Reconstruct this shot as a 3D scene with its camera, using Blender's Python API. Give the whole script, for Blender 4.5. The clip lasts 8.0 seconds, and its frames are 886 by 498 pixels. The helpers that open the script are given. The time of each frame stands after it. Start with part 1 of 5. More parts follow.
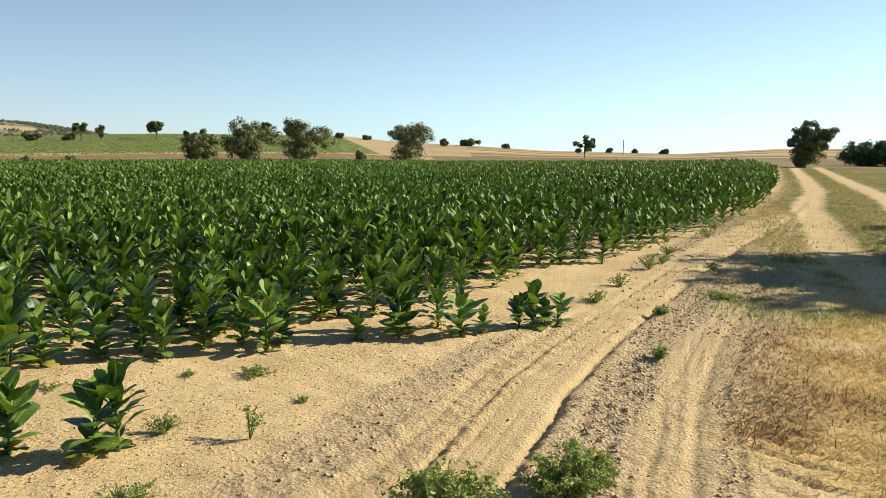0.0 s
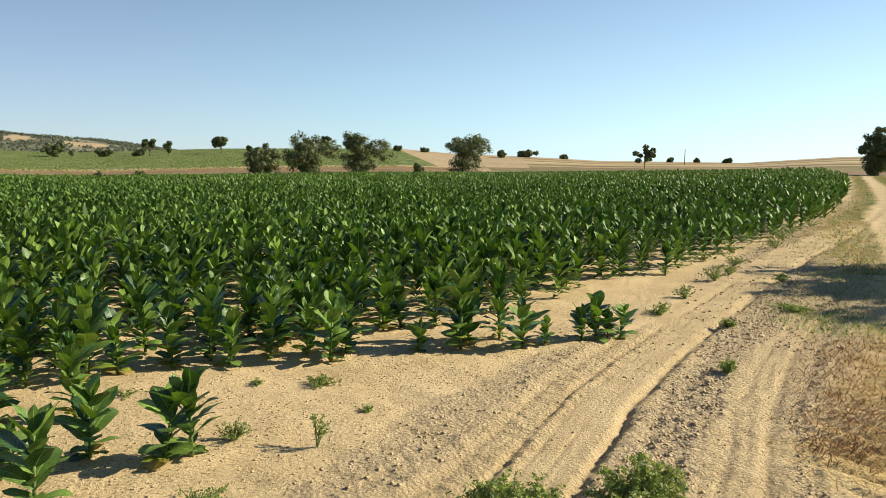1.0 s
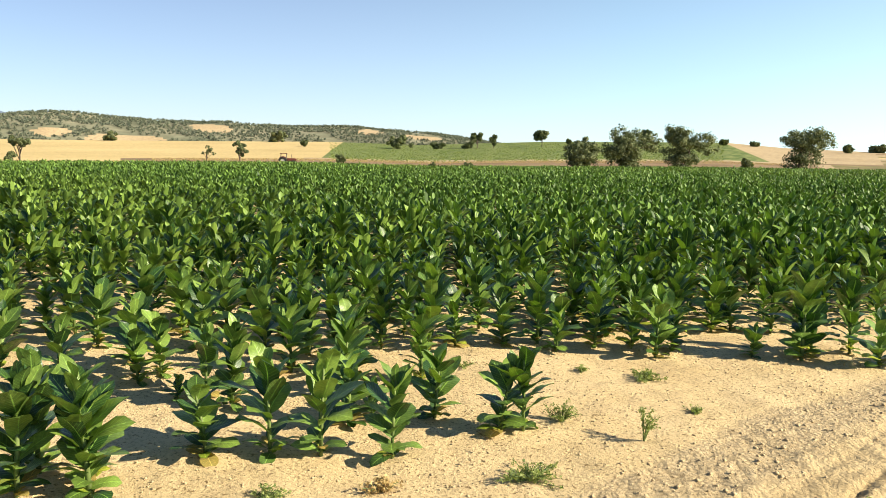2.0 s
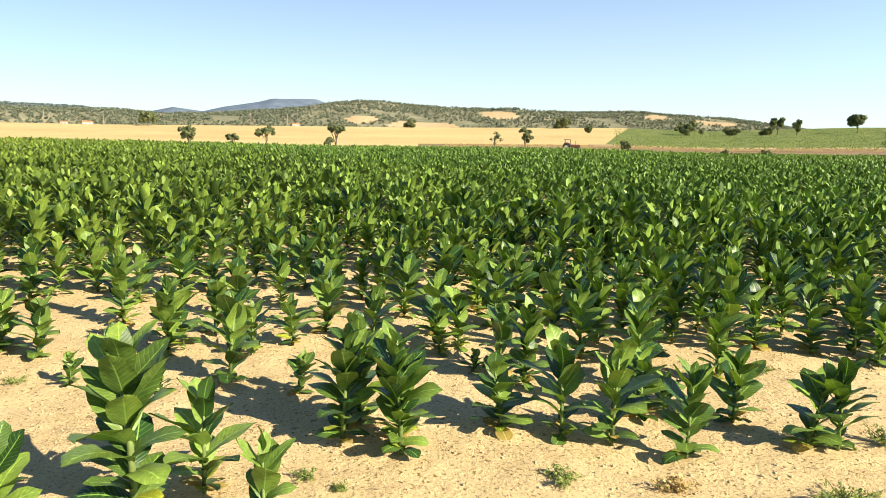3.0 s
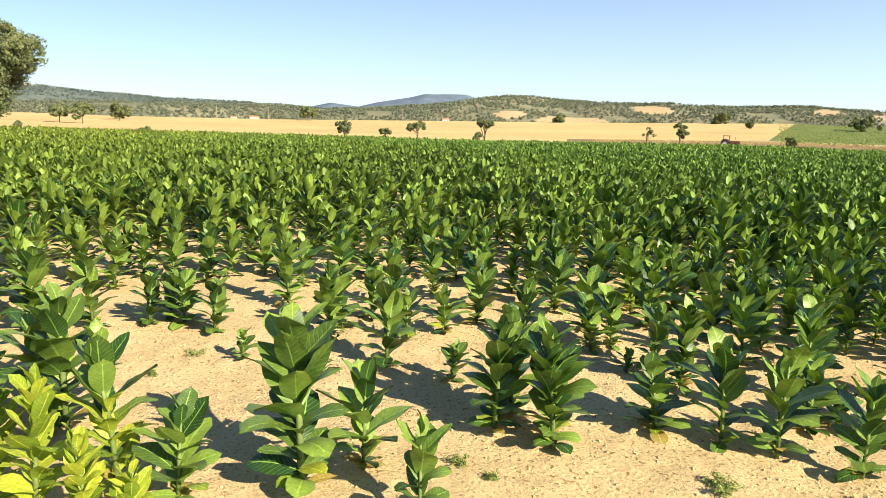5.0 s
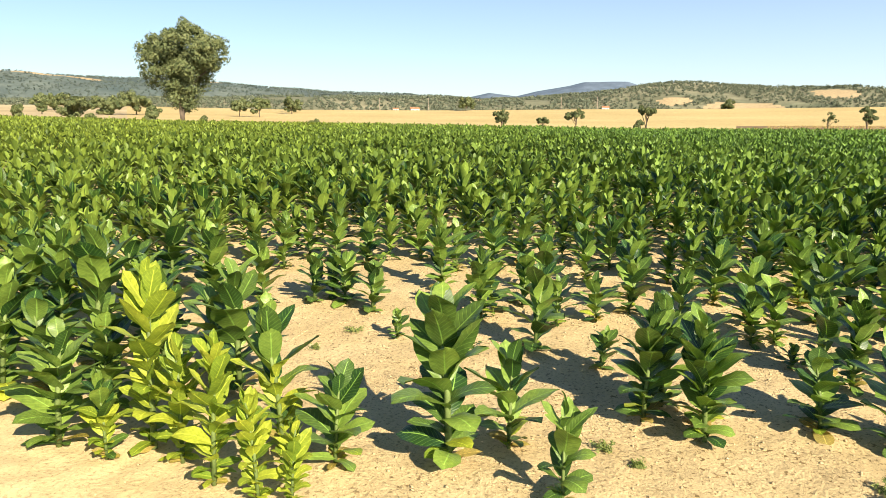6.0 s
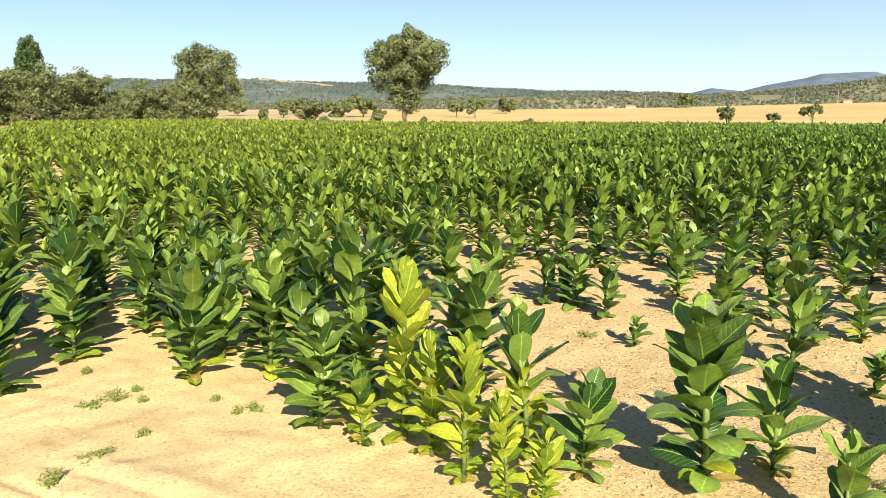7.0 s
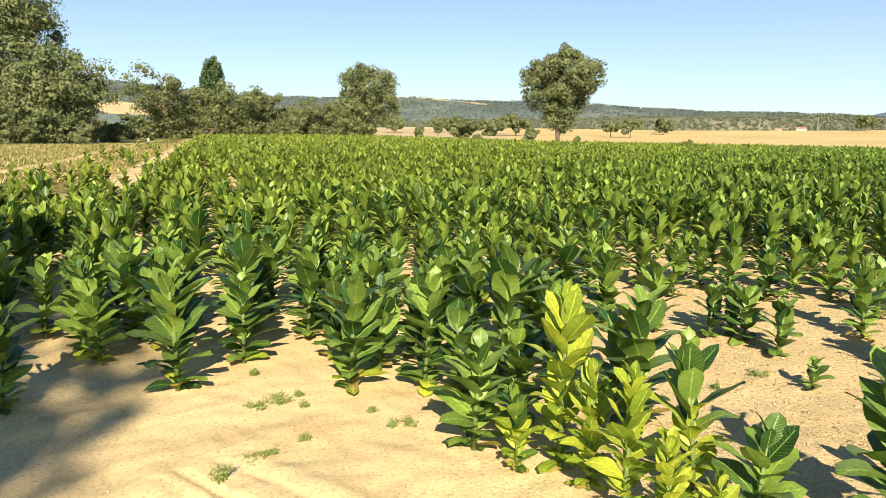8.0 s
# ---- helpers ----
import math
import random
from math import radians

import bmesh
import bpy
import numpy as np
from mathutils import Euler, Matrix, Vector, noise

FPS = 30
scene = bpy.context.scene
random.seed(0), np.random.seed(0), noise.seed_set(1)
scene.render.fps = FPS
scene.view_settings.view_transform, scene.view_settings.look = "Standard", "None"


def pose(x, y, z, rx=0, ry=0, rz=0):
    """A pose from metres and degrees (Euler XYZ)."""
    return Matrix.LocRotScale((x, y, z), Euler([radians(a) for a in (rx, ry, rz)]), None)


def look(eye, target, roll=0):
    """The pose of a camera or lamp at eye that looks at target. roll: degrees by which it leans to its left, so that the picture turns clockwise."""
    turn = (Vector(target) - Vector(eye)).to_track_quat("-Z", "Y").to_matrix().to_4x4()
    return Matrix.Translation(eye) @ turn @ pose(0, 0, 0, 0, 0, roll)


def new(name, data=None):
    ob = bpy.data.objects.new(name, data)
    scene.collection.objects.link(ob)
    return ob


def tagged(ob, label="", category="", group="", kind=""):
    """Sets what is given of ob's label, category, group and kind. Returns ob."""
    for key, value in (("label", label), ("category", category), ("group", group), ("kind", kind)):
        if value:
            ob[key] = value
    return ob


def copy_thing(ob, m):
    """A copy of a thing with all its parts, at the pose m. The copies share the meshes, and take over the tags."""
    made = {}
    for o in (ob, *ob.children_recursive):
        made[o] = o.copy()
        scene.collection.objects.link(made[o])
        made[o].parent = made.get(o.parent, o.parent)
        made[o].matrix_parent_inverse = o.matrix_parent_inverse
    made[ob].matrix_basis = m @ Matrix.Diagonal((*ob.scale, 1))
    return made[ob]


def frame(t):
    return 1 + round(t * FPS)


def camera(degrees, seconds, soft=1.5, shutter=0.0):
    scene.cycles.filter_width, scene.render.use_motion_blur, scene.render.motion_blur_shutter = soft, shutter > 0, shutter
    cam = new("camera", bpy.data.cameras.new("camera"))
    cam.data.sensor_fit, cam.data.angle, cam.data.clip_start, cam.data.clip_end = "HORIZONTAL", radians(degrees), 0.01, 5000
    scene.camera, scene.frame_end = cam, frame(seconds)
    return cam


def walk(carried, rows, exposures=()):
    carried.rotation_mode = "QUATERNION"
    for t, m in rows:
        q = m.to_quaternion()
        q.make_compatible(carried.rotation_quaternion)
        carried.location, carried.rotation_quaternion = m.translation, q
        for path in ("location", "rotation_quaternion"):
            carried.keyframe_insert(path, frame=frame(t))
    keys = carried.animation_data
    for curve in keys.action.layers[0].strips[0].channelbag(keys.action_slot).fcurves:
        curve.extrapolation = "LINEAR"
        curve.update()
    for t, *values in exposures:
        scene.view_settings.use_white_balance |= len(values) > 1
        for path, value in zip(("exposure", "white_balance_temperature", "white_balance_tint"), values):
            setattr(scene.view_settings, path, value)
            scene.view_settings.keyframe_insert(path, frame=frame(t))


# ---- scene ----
cam = camera(60.6, 8.0, soft=0.6)
PATH = [
    (0, (0.194, -0.085, 1.596), (0.153, 1.9, 1.352), 1.2),
    (0.5, (0.206, -0.091, 1.599), (0.245, 1.895, 1.368), 0.9),
    (1, (0.159, -0.111, 1.596), (-0.034, 1.868, 1.38), 0.6),
    (1.5, (0.07, -0.152, 1.573), (-0.611, 1.714, 1.346), 0.6),
    (2, (0.033, -0.178, 1.572), (-0.929, 1.558, 1.326), 1.3),
    (2.2, (0.011, -0.19, 1.573), (-1.084, 1.464, 1.316), 1.7),
    (3.3, (-0.056, -0.277, 1.575), (-1.64, 0.905, 1.271), 1.3),
    (3.5, (-0.055, -0.28, 1.574), (-1.66, 0.874, 1.269), 1.4),
    (4, (-0.06, -0.292, 1.573), (-1.691, 0.824, 1.265), 1.7),
    (4.2, (-0.069, -0.299, 1.569), (-1.707, 0.806, 1.259), 1.9),
    (5.3, (-0.075, -0.328, 1.558), (-1.856, 0.521, 1.23), 1.4),
    (5.5, (-0.05, -0.321, 1.551), (-1.87, 0.439, 1.216), 1.3),
    (6, (-0.013, -0.319, 1.54), (-1.893, 0.264, 1.185), 0.7),
    (6.25, (-0.045, -0.360, 1.545), (-1.950, 0.133, 1.188), 0.25),
    (6.5, (-0.082, -0.411, 1.551), (-2.018, -0.058, 1.193), -0.2),
    (7, (-0.113, -0.499, 1.548), (-2.08, -0.454, 1.189), -0.3),
    (7.5, (-0.158, -0.562, 1.551), (-2.119, -0.781, 1.221), 0.3),
    (8, (-0.17, -0.582, 1.552), (-2.116, -0.921, 1.24), 0.5),
]
walk(cam, [(t, look(eye, target, roll)) for t, eye, target, roll in PATH], [(0, 0.72, 6300, 10), (0.6, 0.65, 6180, 10), (1.1, 0.67, 6180, 10), (1.6, 0.95, 6300, 10), (2.2, 1.2, 6400, 10), (3.3, 1.27, 6470, 10), (5.3, 1.23, 6490, 10), (7, 1.17, 6530, 10), (8, 1.13, 6560, 10)])

# ---- world and light ----
SUN_AZ, SUN_EL = radians(14.0), radians(29.0)          # from +x towards +y
world = bpy.data.worlds.new("world")
scene.world = world
world.use_nodes = True
wn = world.node_tree
bg = wn.nodes["Background"]
sky = wn.nodes.new("ShaderNodeTexSky")
sky.sky_type, sky.sun_disc = "NISHITA", False
sky.sun_elevation, sky.sun_rotation = SUN_EL, radians(90) - SUN_AZ
sky.air_density, sky.dust_density, sky.ozone_density, sky.altitude = 1.0, 0.3, 1.6, 0.0
tint = wn.nodes.new("ShaderNodeMix")
tint.data_type, tint.blend_type = "RGBA", "MULTIPLY"
tint.inputs[0].default_value, tint.inputs[7].default_value = 1.0, (0.53, 0.71, 0.88, 1)
wn.links.new(sky.outputs[0], tint.inputs[6])
bg.inputs[1].default_value = 0.055
wn.links.new(tint.outputs[2], bg.inputs[0])
sun = new("sun", bpy.data.lights.new("sun", "SUN"))
sun.data.energy, sun.data.angle, sun.data.color = 5.0, radians(0.5), (1.0, 0.88, 0.66)
sun_way = Vector((math.cos(SUN_AZ) * math.cos(SUN_EL), math.sin(SUN_AZ) * math.cos(SUN_EL), math.sin(SUN_EL)))
sun.matrix_world = look(sun_way * 50, (0, 0, 0))
# summer haze, brighter towards the sun
way = wn.nodes.new("ShaderNodeTexCoord")
toward = wn.nodes.new("ShaderNodeVectorMath")
toward.operation = "DOT_PRODUCT"
toward.inputs[1].default_value = sun_way
wn.links.new(way.outputs["Generated"], toward.inputs[0])
spread = wn.nodes.new("ShaderNodeMapRange")
spread.inputs[1].default_value, spread.inputs[2].default_value = -1.0, 1.0
wn.links.new(toward.outputs["Value"], spread.inputs[0])
haze = wn.nodes.new("ShaderNodeMath")
haze.operation = "POWER"
haze.inputs[1].default_value = 1.6
wn.links.new(spread.outputs[0], haze.inputs[0])
amount = wn.nodes.new("ShaderNodeMath")
amount.operation = "MULTIPLY_ADD"
amount.inputs[1].default_value, amount.inputs[2].default_value = 0.62, 0.14
wn.links.new(haze.outputs[0], amount.inputs[0])
# it thins out with height
height = wn.nodes.new("ShaderNodeSeparateXYZ")
wn.links.new(way.outputs["Generated"], height.inputs[0])
above = wn.nodes.new("ShaderNodeMath")
above.operation, above.use_clamp = "SUBTRACT", True
above.inputs[0].default_value = 1.0
wn.links.new(height.outputs[2], above.inputs[1])
thin = wn.nodes.new("ShaderNodeMath")
thin.operation = "POWER"
thin.inputs[1].default_value = 3.4
wn.links.new(above.outputs[0], thin.inputs[0])
deep = wn.nodes.new("ShaderNodeMath")
deep.operation = "MULTIPLY"
wn.links.new(amount.outputs[0], deep.inputs[0])
wn.links.new(thin.outputs[0], deep.inputs[1])
hue_way = wn.nodes.new("ShaderNodeMapRange")
hue_way.inputs[1].default_value, hue_way.inputs[2].default_value = 0.06, 0.36
wn.links.new(haze.outputs[0], hue_way.inputs[0])
veil = wn.nodes.new("ShaderNodeBackground")
hue = wn.nodes.new("ShaderNodeMix")
hue.data_type = "RGBA"
hue.inputs[6].default_value, hue.inputs[7].default_value = (1.0, 0.90, 1.0, 1), (0.76, 0.95, 1.0, 1)
hue.clamp_factor = True
wn.links.new(hue_way.outputs[0], hue.inputs[0])
wn.links.new(hue.outputs[2], veil.inputs[0])
wn.links.new(deep.outputs[0], veil.inputs[1])
both = wn.nodes.new("ShaderNodeAddShader")
wn.links.new(bg.outputs[0], both.inputs[0])
wn.links.new(veil.outputs[0], both.inputs[1])
wn.links.new(both.outputs[0], wn.nodes["World Output"].inputs[0])


# ---- materials ----
def shader(name, rough=0.9, spec=0.25):
    m = bpy.data.materials.new(name)
    m.use_nodes = True
    b = m.node_tree.nodes["Principled BSDF"]
    b.inputs["Roughness"].default_value = rough
    b.inputs["Specular IOR Level"].default_value = spec
    return m, m.node_tree, b


def node(tree, kind, **values):
    n = tree.nodes.new(kind)
    for key, v in values.items():
        n.inputs[key.replace("_", " ")].default_value = v
    return n


def ramp(tree, fac, stops):
    r = tree.nodes.new("ShaderNodeValToRGB")
    e = r.color_ramp.elements
    while len(e) < len(stops):
        e.new(0.5)
    for el, (p, c) in zip(e, stops):
        el.position, el.color = p, (*c, 1)
    tree.links.new(fac, r.inputs[0])
    return r.outputs[0]


def noise_fac(tree, scale, detail=4.0, vec=None, rough=0.55):
    n = node(tree, "ShaderNodeTexNoise", Scale=scale, Detail=detail, Roughness=rough)
    if vec is not None:
        tree.links.new(vec, n.inputs["Vector"])
    return n.outputs["Fac"]


def mixed(tree, fac, a, b, how="MIX"):
    n = tree.nodes.new("ShaderNodeMix")
    n.data_type, n.blend_type = "RGBA", how
    if isinstance(fac, float):
        n.inputs[0].default_value = fac
    else:
        tree.links.new(fac, n.inputs[0])
    for sock, v in ((n.inputs[6], a), (n.inputs[7], b)):
        if isinstance(v, tuple):
            sock.default_value = (*v, 1)
        else:
            tree.links.new(v, sock)
    return n.outputs[2]


def maths(tree, how, a, b=0.5):
    n = tree.nodes.new("ShaderNodeMath")
    n.operation = how
    for sock, v in ((n.inputs[0], a), (n.inputs[1], b)):
        if isinstance(v, float):
            sock.default_value = v
        else:
            tree.links.new(v, sock)
    return n.outputs[0]


def bumped(tree, b, height, strength, distance):
    n = node(tree, "ShaderNodeBump", Strength=strength, Distance=distance)
    tree.links.new(height, n.inputs["Height"])
    tree.links.new(n.outputs[0], b.inputs["Normal"])


def where(tree):
    return tree.nodes.new("ShaderNodeTexCoord").outputs["Object"]


def plain(name, color, rough=0.8, scale=8.0, spread=0.25, metal=0.0, bump=0.0):
    """A surface with two scales of variation in its colour."""
    m, t, b = shader(name, rough)
    v = where(t)
    lo = tuple(c * (1 - spread) for c in color)
    hi = tuple(min(1, c * (1 + spread)) for c in color)
    big = ramp(t, noise_fac(t, scale, 4, v), [(0.3, lo), (0.7, hi)])
    fine = ramp(t, noise_fac(t, scale * 9, 3, v), [(0.3, (0.8, 0.8, 0.8)), (0.7, (1.1, 1.1, 1.1))])
    t.links.new(mixed(t, 1.0, big, fine, "MULTIPLY"), b.inputs["Base Color"])
    b.inputs["Metallic"].default_value = metal
    if bump:
        bumped(t, b, noise_fac(t, scale * 6, 4, v), 0.6, bump)
    return m


def leafy(name, dark, light, glow, rough=0.45, lit=0.3, veins=False, by_island=False, spec=0.4, patch=None, weight=0.45, ends=(0.1, 0.85), front_lit=None):
    """Foliage: colour varied leaf by leaf, with light coming through the blade."""
    m, t, b = shader(name, rough, spec)
    if by_island:
        fac = t.nodes.new("ShaderNodeNewGeometry").outputs["Random Per Island"]
    else:
        fac = t.nodes.new("ShaderNodeObjectInfo").outputs["Random"]
    v = where(t)
    if patch:
        wide = noise_fac(t, patch, 3, v)
        fac = maths(t, "ADD", maths(t, "MULTIPLY", fac, 1.0 - weight), maths(t, "MULTIPLY", wide, weight))
    col = ramp(t, fac, [(ends[0], dark), (ends[1], light)])
    if front_lit:                                # yellower to the west: the look of front-lit leaves, put into the colour
        across = t.nodes.new("ShaderNodeVectorMath")
        across.operation, across.inputs[1].default_value = "DOT_PRODUCT", (-0.26, -0.97, 0)
        t.links.new(t.nodes.new("ShaderNodeNewGeometry").outputs["Position"], across.inputs[0])
        west = t.nodes.new("ShaderNodeMapRange")
        west.inputs[1].default_value, west.inputs[2].default_value = -14.0, 12.0
        t.links.new(across.outputs["Value"], west.inputs[0])
        col = mixed(t, west.outputs[0], col, mixed(t, 1.0, col, front_lit, "MULTIPLY"))
    if veins:
        uv = t.nodes.new("ShaderNodeUVMap").outputs[0]
        sep = t.nodes.new("ShaderNodeSeparateXYZ")
        t.links.new(uv, sep.inputs[0])
        side = maths(t, "ABSOLUTE", maths(t, "SUBTRACT", sep.outputs[0], 0.5))
        rib = maths(t, "LESS_THAN", side, 0.024)
        slope = maths(t, "SUBTRACT", sep.outputs[1], maths(t, "MULTIPLY", side, 0.45))
        wave = maths(t, "ABSOLUTE", maths(t, "SINE", maths(t, "MULTIPLY", slope, 34.0)))
        vein = maths(t, "LESS_THAN", wave, 0.17)
        col = mixed(t, maths(t, "MULTIPLY", rib, 0.5), col, tuple(c * 2.4 for c in light))
        col = mixed(t, maths(t, "MULTIPLY", vein, 0.28), col, tuple(c * 1.9 for c in light))
        blot = ramp(t, noise_fac(t, 14.0, 4, v), [(0.35, (0.75, 0.78, 0.7)), (0.7, (1.15, 1.1, 1.0))])
        col = mixed(t, 1.0, col, blot, "MULTIPLY")
        bumped(t, b, maths(t, "MINIMUM", wave, 0.6), 0.35, 0.004)
    t.links.new(col, b.inputs["Base Color"])
    tr = t.nodes.new("ShaderNodeBsdfTranslucent")
    t.links.new(mixed(t, 1.0, col, glow, "MULTIPLY"), tr.inputs[0])
    mix = t.nodes.new("ShaderNodeMixShader")
    mix.inputs[0].default_value = lit
    t.links.new(b.outputs[0], mix.inputs[1])
    t.links.new(tr.outputs[0], mix.inputs[2])
    t.links.new(mix.outputs[0], t.nodes["Material Output"].inputs[0])
    return m


def soil():
    """Sandy field soil, with pale wheel tracks, grey gravel and straw by the ground's zones."""
    m, t, b = shader("sandy_soil", 0.95, 0.15)
    v = where(t)
    zone = t.nodes.new("ShaderNodeAttribute")
    zone.attribute_name = "zones"
    sep = t.nodes.new("ShaderNodeSeparateColor")
    t.links.new(zone.outputs["Color"], sep.inputs[0])
    base = ramp(t, noise_fac(t, 1.3, 6, v), [(0.3, (0.575, 0.435, 0.228)), (0.7, (0.70, 0.545, 0.31))])
    grain = ramp(t, noise_fac(t, 55.0, 5, v, 0.7), [(0.33, (0.6, 0.57, 0.53)), (0.47, (0.98, 0.98, 0.98)), (0.75, (1.12, 1.11, 1.08))])
    base = mixed(t, 1.0, base, grain, "MULTIPLY")
    # dark specks: the shade in small pits, painted onto the sand
    pit_shade = ramp(t, noise_fac(t, 36.0, 2.5, v, 0.6), [(0.34, (0.40, 0.36, 0.30)), (0.40, (1.0, 1.0, 1.0))])
    patchy = ramp(t, noise_fac(t, 0.9, 3, v), [(0.3, (0.3, 0.3, 0.3)), (0.55, (1.0, 1.0, 1.0))])
    xyz = t.nodes.new("ShaderNodeSeparateXYZ")
    t.links.new(v, xyz.inputs[0])
    fine_sand = t.nodes.new("ShaderNodeMapRange")
    t.links.new(xyz.outputs[1], fine_sand.inputs[0])
    fine_sand.inputs[1].default_value, fine_sand.inputs[2].default_value = -1.2, 0.6
    patchy = maths(t, "MULTIPLY", patchy, fine_sand.outputs[0])
    base = mixed(t, patchy, base, mixed(t, 1.0, base, pit_shade, "MULTIPLY"))
    gravel = ramp(t, noise_fac(t, 34.0, 6, v, 0.75), [(0.32, (0.27, 0.215, 0.14)), (0.42, (0.49, 0.39, 0.245)), (0.7, (0.64, 0.52, 0.34))])
    cells = node(t, "ShaderNodeTexVoronoi", Scale=38.0, Randomness=1.0)
    t.links.new(v, cells.inputs["Vector"])
    lumps = cells.outputs["Distance"]
    # crevices between the lumps get their shade painted into the gravel colour
    gravel = mixed(t, 1.0, gravel, ramp(t, lumps, [(0.25, (1.1, 1.1, 1.1)), (0.75, (0.76, 0.73, 0.68))]), "MULTIPLY")
    track = ramp(t, noise_fac(t, 3.0, 5, v), [(0.3, (0.48, 0.36, 0.19)), (0.7, (0.62, 0.48, 0.27))])
    straw = ramp(t, noise_fac(t, 9.0, 6, v, 0.7), [(0.3, (0.32, 0.22, 0.075)), (0.5, (0.65, 0.475, 0.19)), (0.7, (0.78, 0.59, 0.275))])
    col = mixed(t, sep.outputs[2], base, gravel)
    col = mixed(t, sep.outputs[1], col, straw)
    sward = ramp(t, noise_fac(t, 2.2, 6, v, 0.7), [(0.3, (0.075, 0.09, 0.024)), (0.5, (0.165, 0.15, 0.05)), (0.7, (0.29, 0.235, 0.095))])
    wide = ramp(t, noise_fac(t, 0.35, 4, v), [(0.4, (0.7, 0.88, 0.7)), (0.6, (1.3, 1.12, 1.0))])
    sward = mixed(t, 1.0, sward, wide, "MULTIPLY")
    col = mixed(t, zone.outputs["Alpha"], col, sward)
    col = mixed(t, sep.outputs[0], col, track)
    col = mixed(t, 1.0, col, (1.015, 1.0, 0.985), "MULTIPLY")
    t.links.new(col, b.inputs["Base Color"])
    clods = noise_fac(t, 38.0, 6, v, 0.7)
    clods = maths(t, "SUBTRACT", clods, maths(t, "MULTIPLY", lumps, maths(t, "ADD", maths(t, "MULTIPLY", sep.outputs[2], 0.55), 0.12)))
    rough = maths(t, "ADD", maths(t, "MULTIPLY", sep.outputs[2], 0.7), maths(t, "ADD", maths(t, "MULTIPLY", fine_sand.outputs[0], 0.62), 0.18))
    bumped(t, b, maths(t, "MULTIPLY", clods, rough), 1.0, 0.024)
    return m


def field_mat(name, lo, hi, scale, fine, stretch=None):
    m, t, b = shader(name, 0.95, 0.1)
    v = where(t)
    if stretch:
        drawn = t.nodes.new("ShaderNodeVectorMath")
        drawn.operation = "MULTIPLY"
        drawn.inputs[1].default_value = stretch
        t.links.new(v, drawn.inputs[0])
        v = drawn.outputs[0]
    a = ramp(t, noise_fac(t, scale, 5, v), [(0.3, lo), (0.7, hi)])
    f = ramp(t, noise_fac(t, fine, 4, v, 0.7), [(0.3, (0.7, 0.7, 0.7)), (0.7, (1.15, 1.15, 1.15))])
    t.links.new(mixed(t, 1.0, a, f, "MULTIPLY"), b.inputs["Base Color"])
    return m


SOIL = soil()
WHEAT = field_mat("wheat_stubble", (0.50, 0.375, 0.165), (0.66, 0.50, 0.235), 0.02, 0.9)
FALLOW = field_mat("pale_fallow", (0.44, 0.335, 0.19), (0.62, 0.49, 0.29), 0.03, 0.7, (1.0, 0.25, 1.0))
STRIP = field_mat("ploughed_earth", (0.19, 0.125, 0.07), (0.32, 0.225, 0.125), 0.05, 0.8)
GREEN = field_mat("low_green_crop", (0.075, 0.125, 0.03), (0.24, 0.26, 0.09), 0.5, 1.6, (1.0, 0.12, 1.0))
PASTURE = field_mat("dry_pasture", (0.40, 0.295, 0.165), (0.50, 0.385, 0.23), 0.015, 0.5)
VERGE = field_mat("dry_verge_grass", (0.15, 0.14, 0.055), (0.31, 0.25, 0.115), 0.25, 1.6)
# hill scrub and hill oaks greyed, the haze of distance painted into their colour
SCRUB = field_mat("hazed_scrub", (0.135, 0.15, 0.095), (0.30, 0.275, 0.18), 0.012, 0.09)
HILLOAK = leafy("hazed_oak_leaves", (0.105, 0.125, 0.09), (0.18, 0.195, 0.13), (1.1, 1.1, 0.8), 0.7, 0.15, by_island=True, spec=0.1)
CLOD = plain("dry_clods", (0.50, 0.38, 0.22), 0.95, 12.0, 0.35)
# far hills, their woods and the mountain: bluish haze painted into the base colours
FARHILL = field_mat("hazed_wooded_hill", (0.085, 0.115, 0.115), (0.175, 0.20, 0.17), 0.008, 0.045)
FARWOOD = leafy("hazed_wood_leaves", (0.075, 0.10, 0.092), (0.14, 0.165, 0.14), (1.1, 1.1, 0.9), 0.8, 0.1, by_island=True, spec=0.1)
MOUNTAIN = field_mat("hazed_mountain", (0.13, 0.175, 0.24), (0.16, 0.20, 0.26), 0.004, 0.02)
LEAF = leafy("tobacco_leaf", (0.020, 0.062, 0.017), (0.165, 0.275, 0.056), (1.5, 1.8, 0.4), 0.40, 0.13, veins=True, spec=0.45, front_lit=(1.3, 1.06, 0.9))
PALE = leafy("pale_tobacco_leaf", (0.175, 0.265, 0.031), (0.38, 0.425, 0.05), (1.3, 1.5, 0.5), 0.45, 0.2, veins=True)
YELLOW = leafy("withered_leaf", (0.30, 0.25, 0.06), (0.42, 0.33, 0.11), (1.2, 1.2, 0.6), 0.6, 0.3, veins=True)
CROP = leafy("tobacco_foliage", (0.007, 0.029, 0.007), (0.17, 0.285, 0.052), (1.5, 1.8, 0.4), 0.5, 0.08, by_island=True, patch=0.25, spec=0.2, front_lit=(1.45, 1.1, 0.9))
STEM = plain("tobacco_stem", (0.15, 0.20, 0.06), 0.6, 20.0)
# broad dark patches in these crowns' colour stand for shaded gaps between clumps
OAK = leafy("oak_leaves", (0.05, 0.072, 0.026), (0.185, 0.20, 0.08), (1.2, 1.3, 0.6), 0.6, 0.2, by_island=True, spec=0.3, patch=0.6, weight=0.65, ends=(0.28, 0.72))
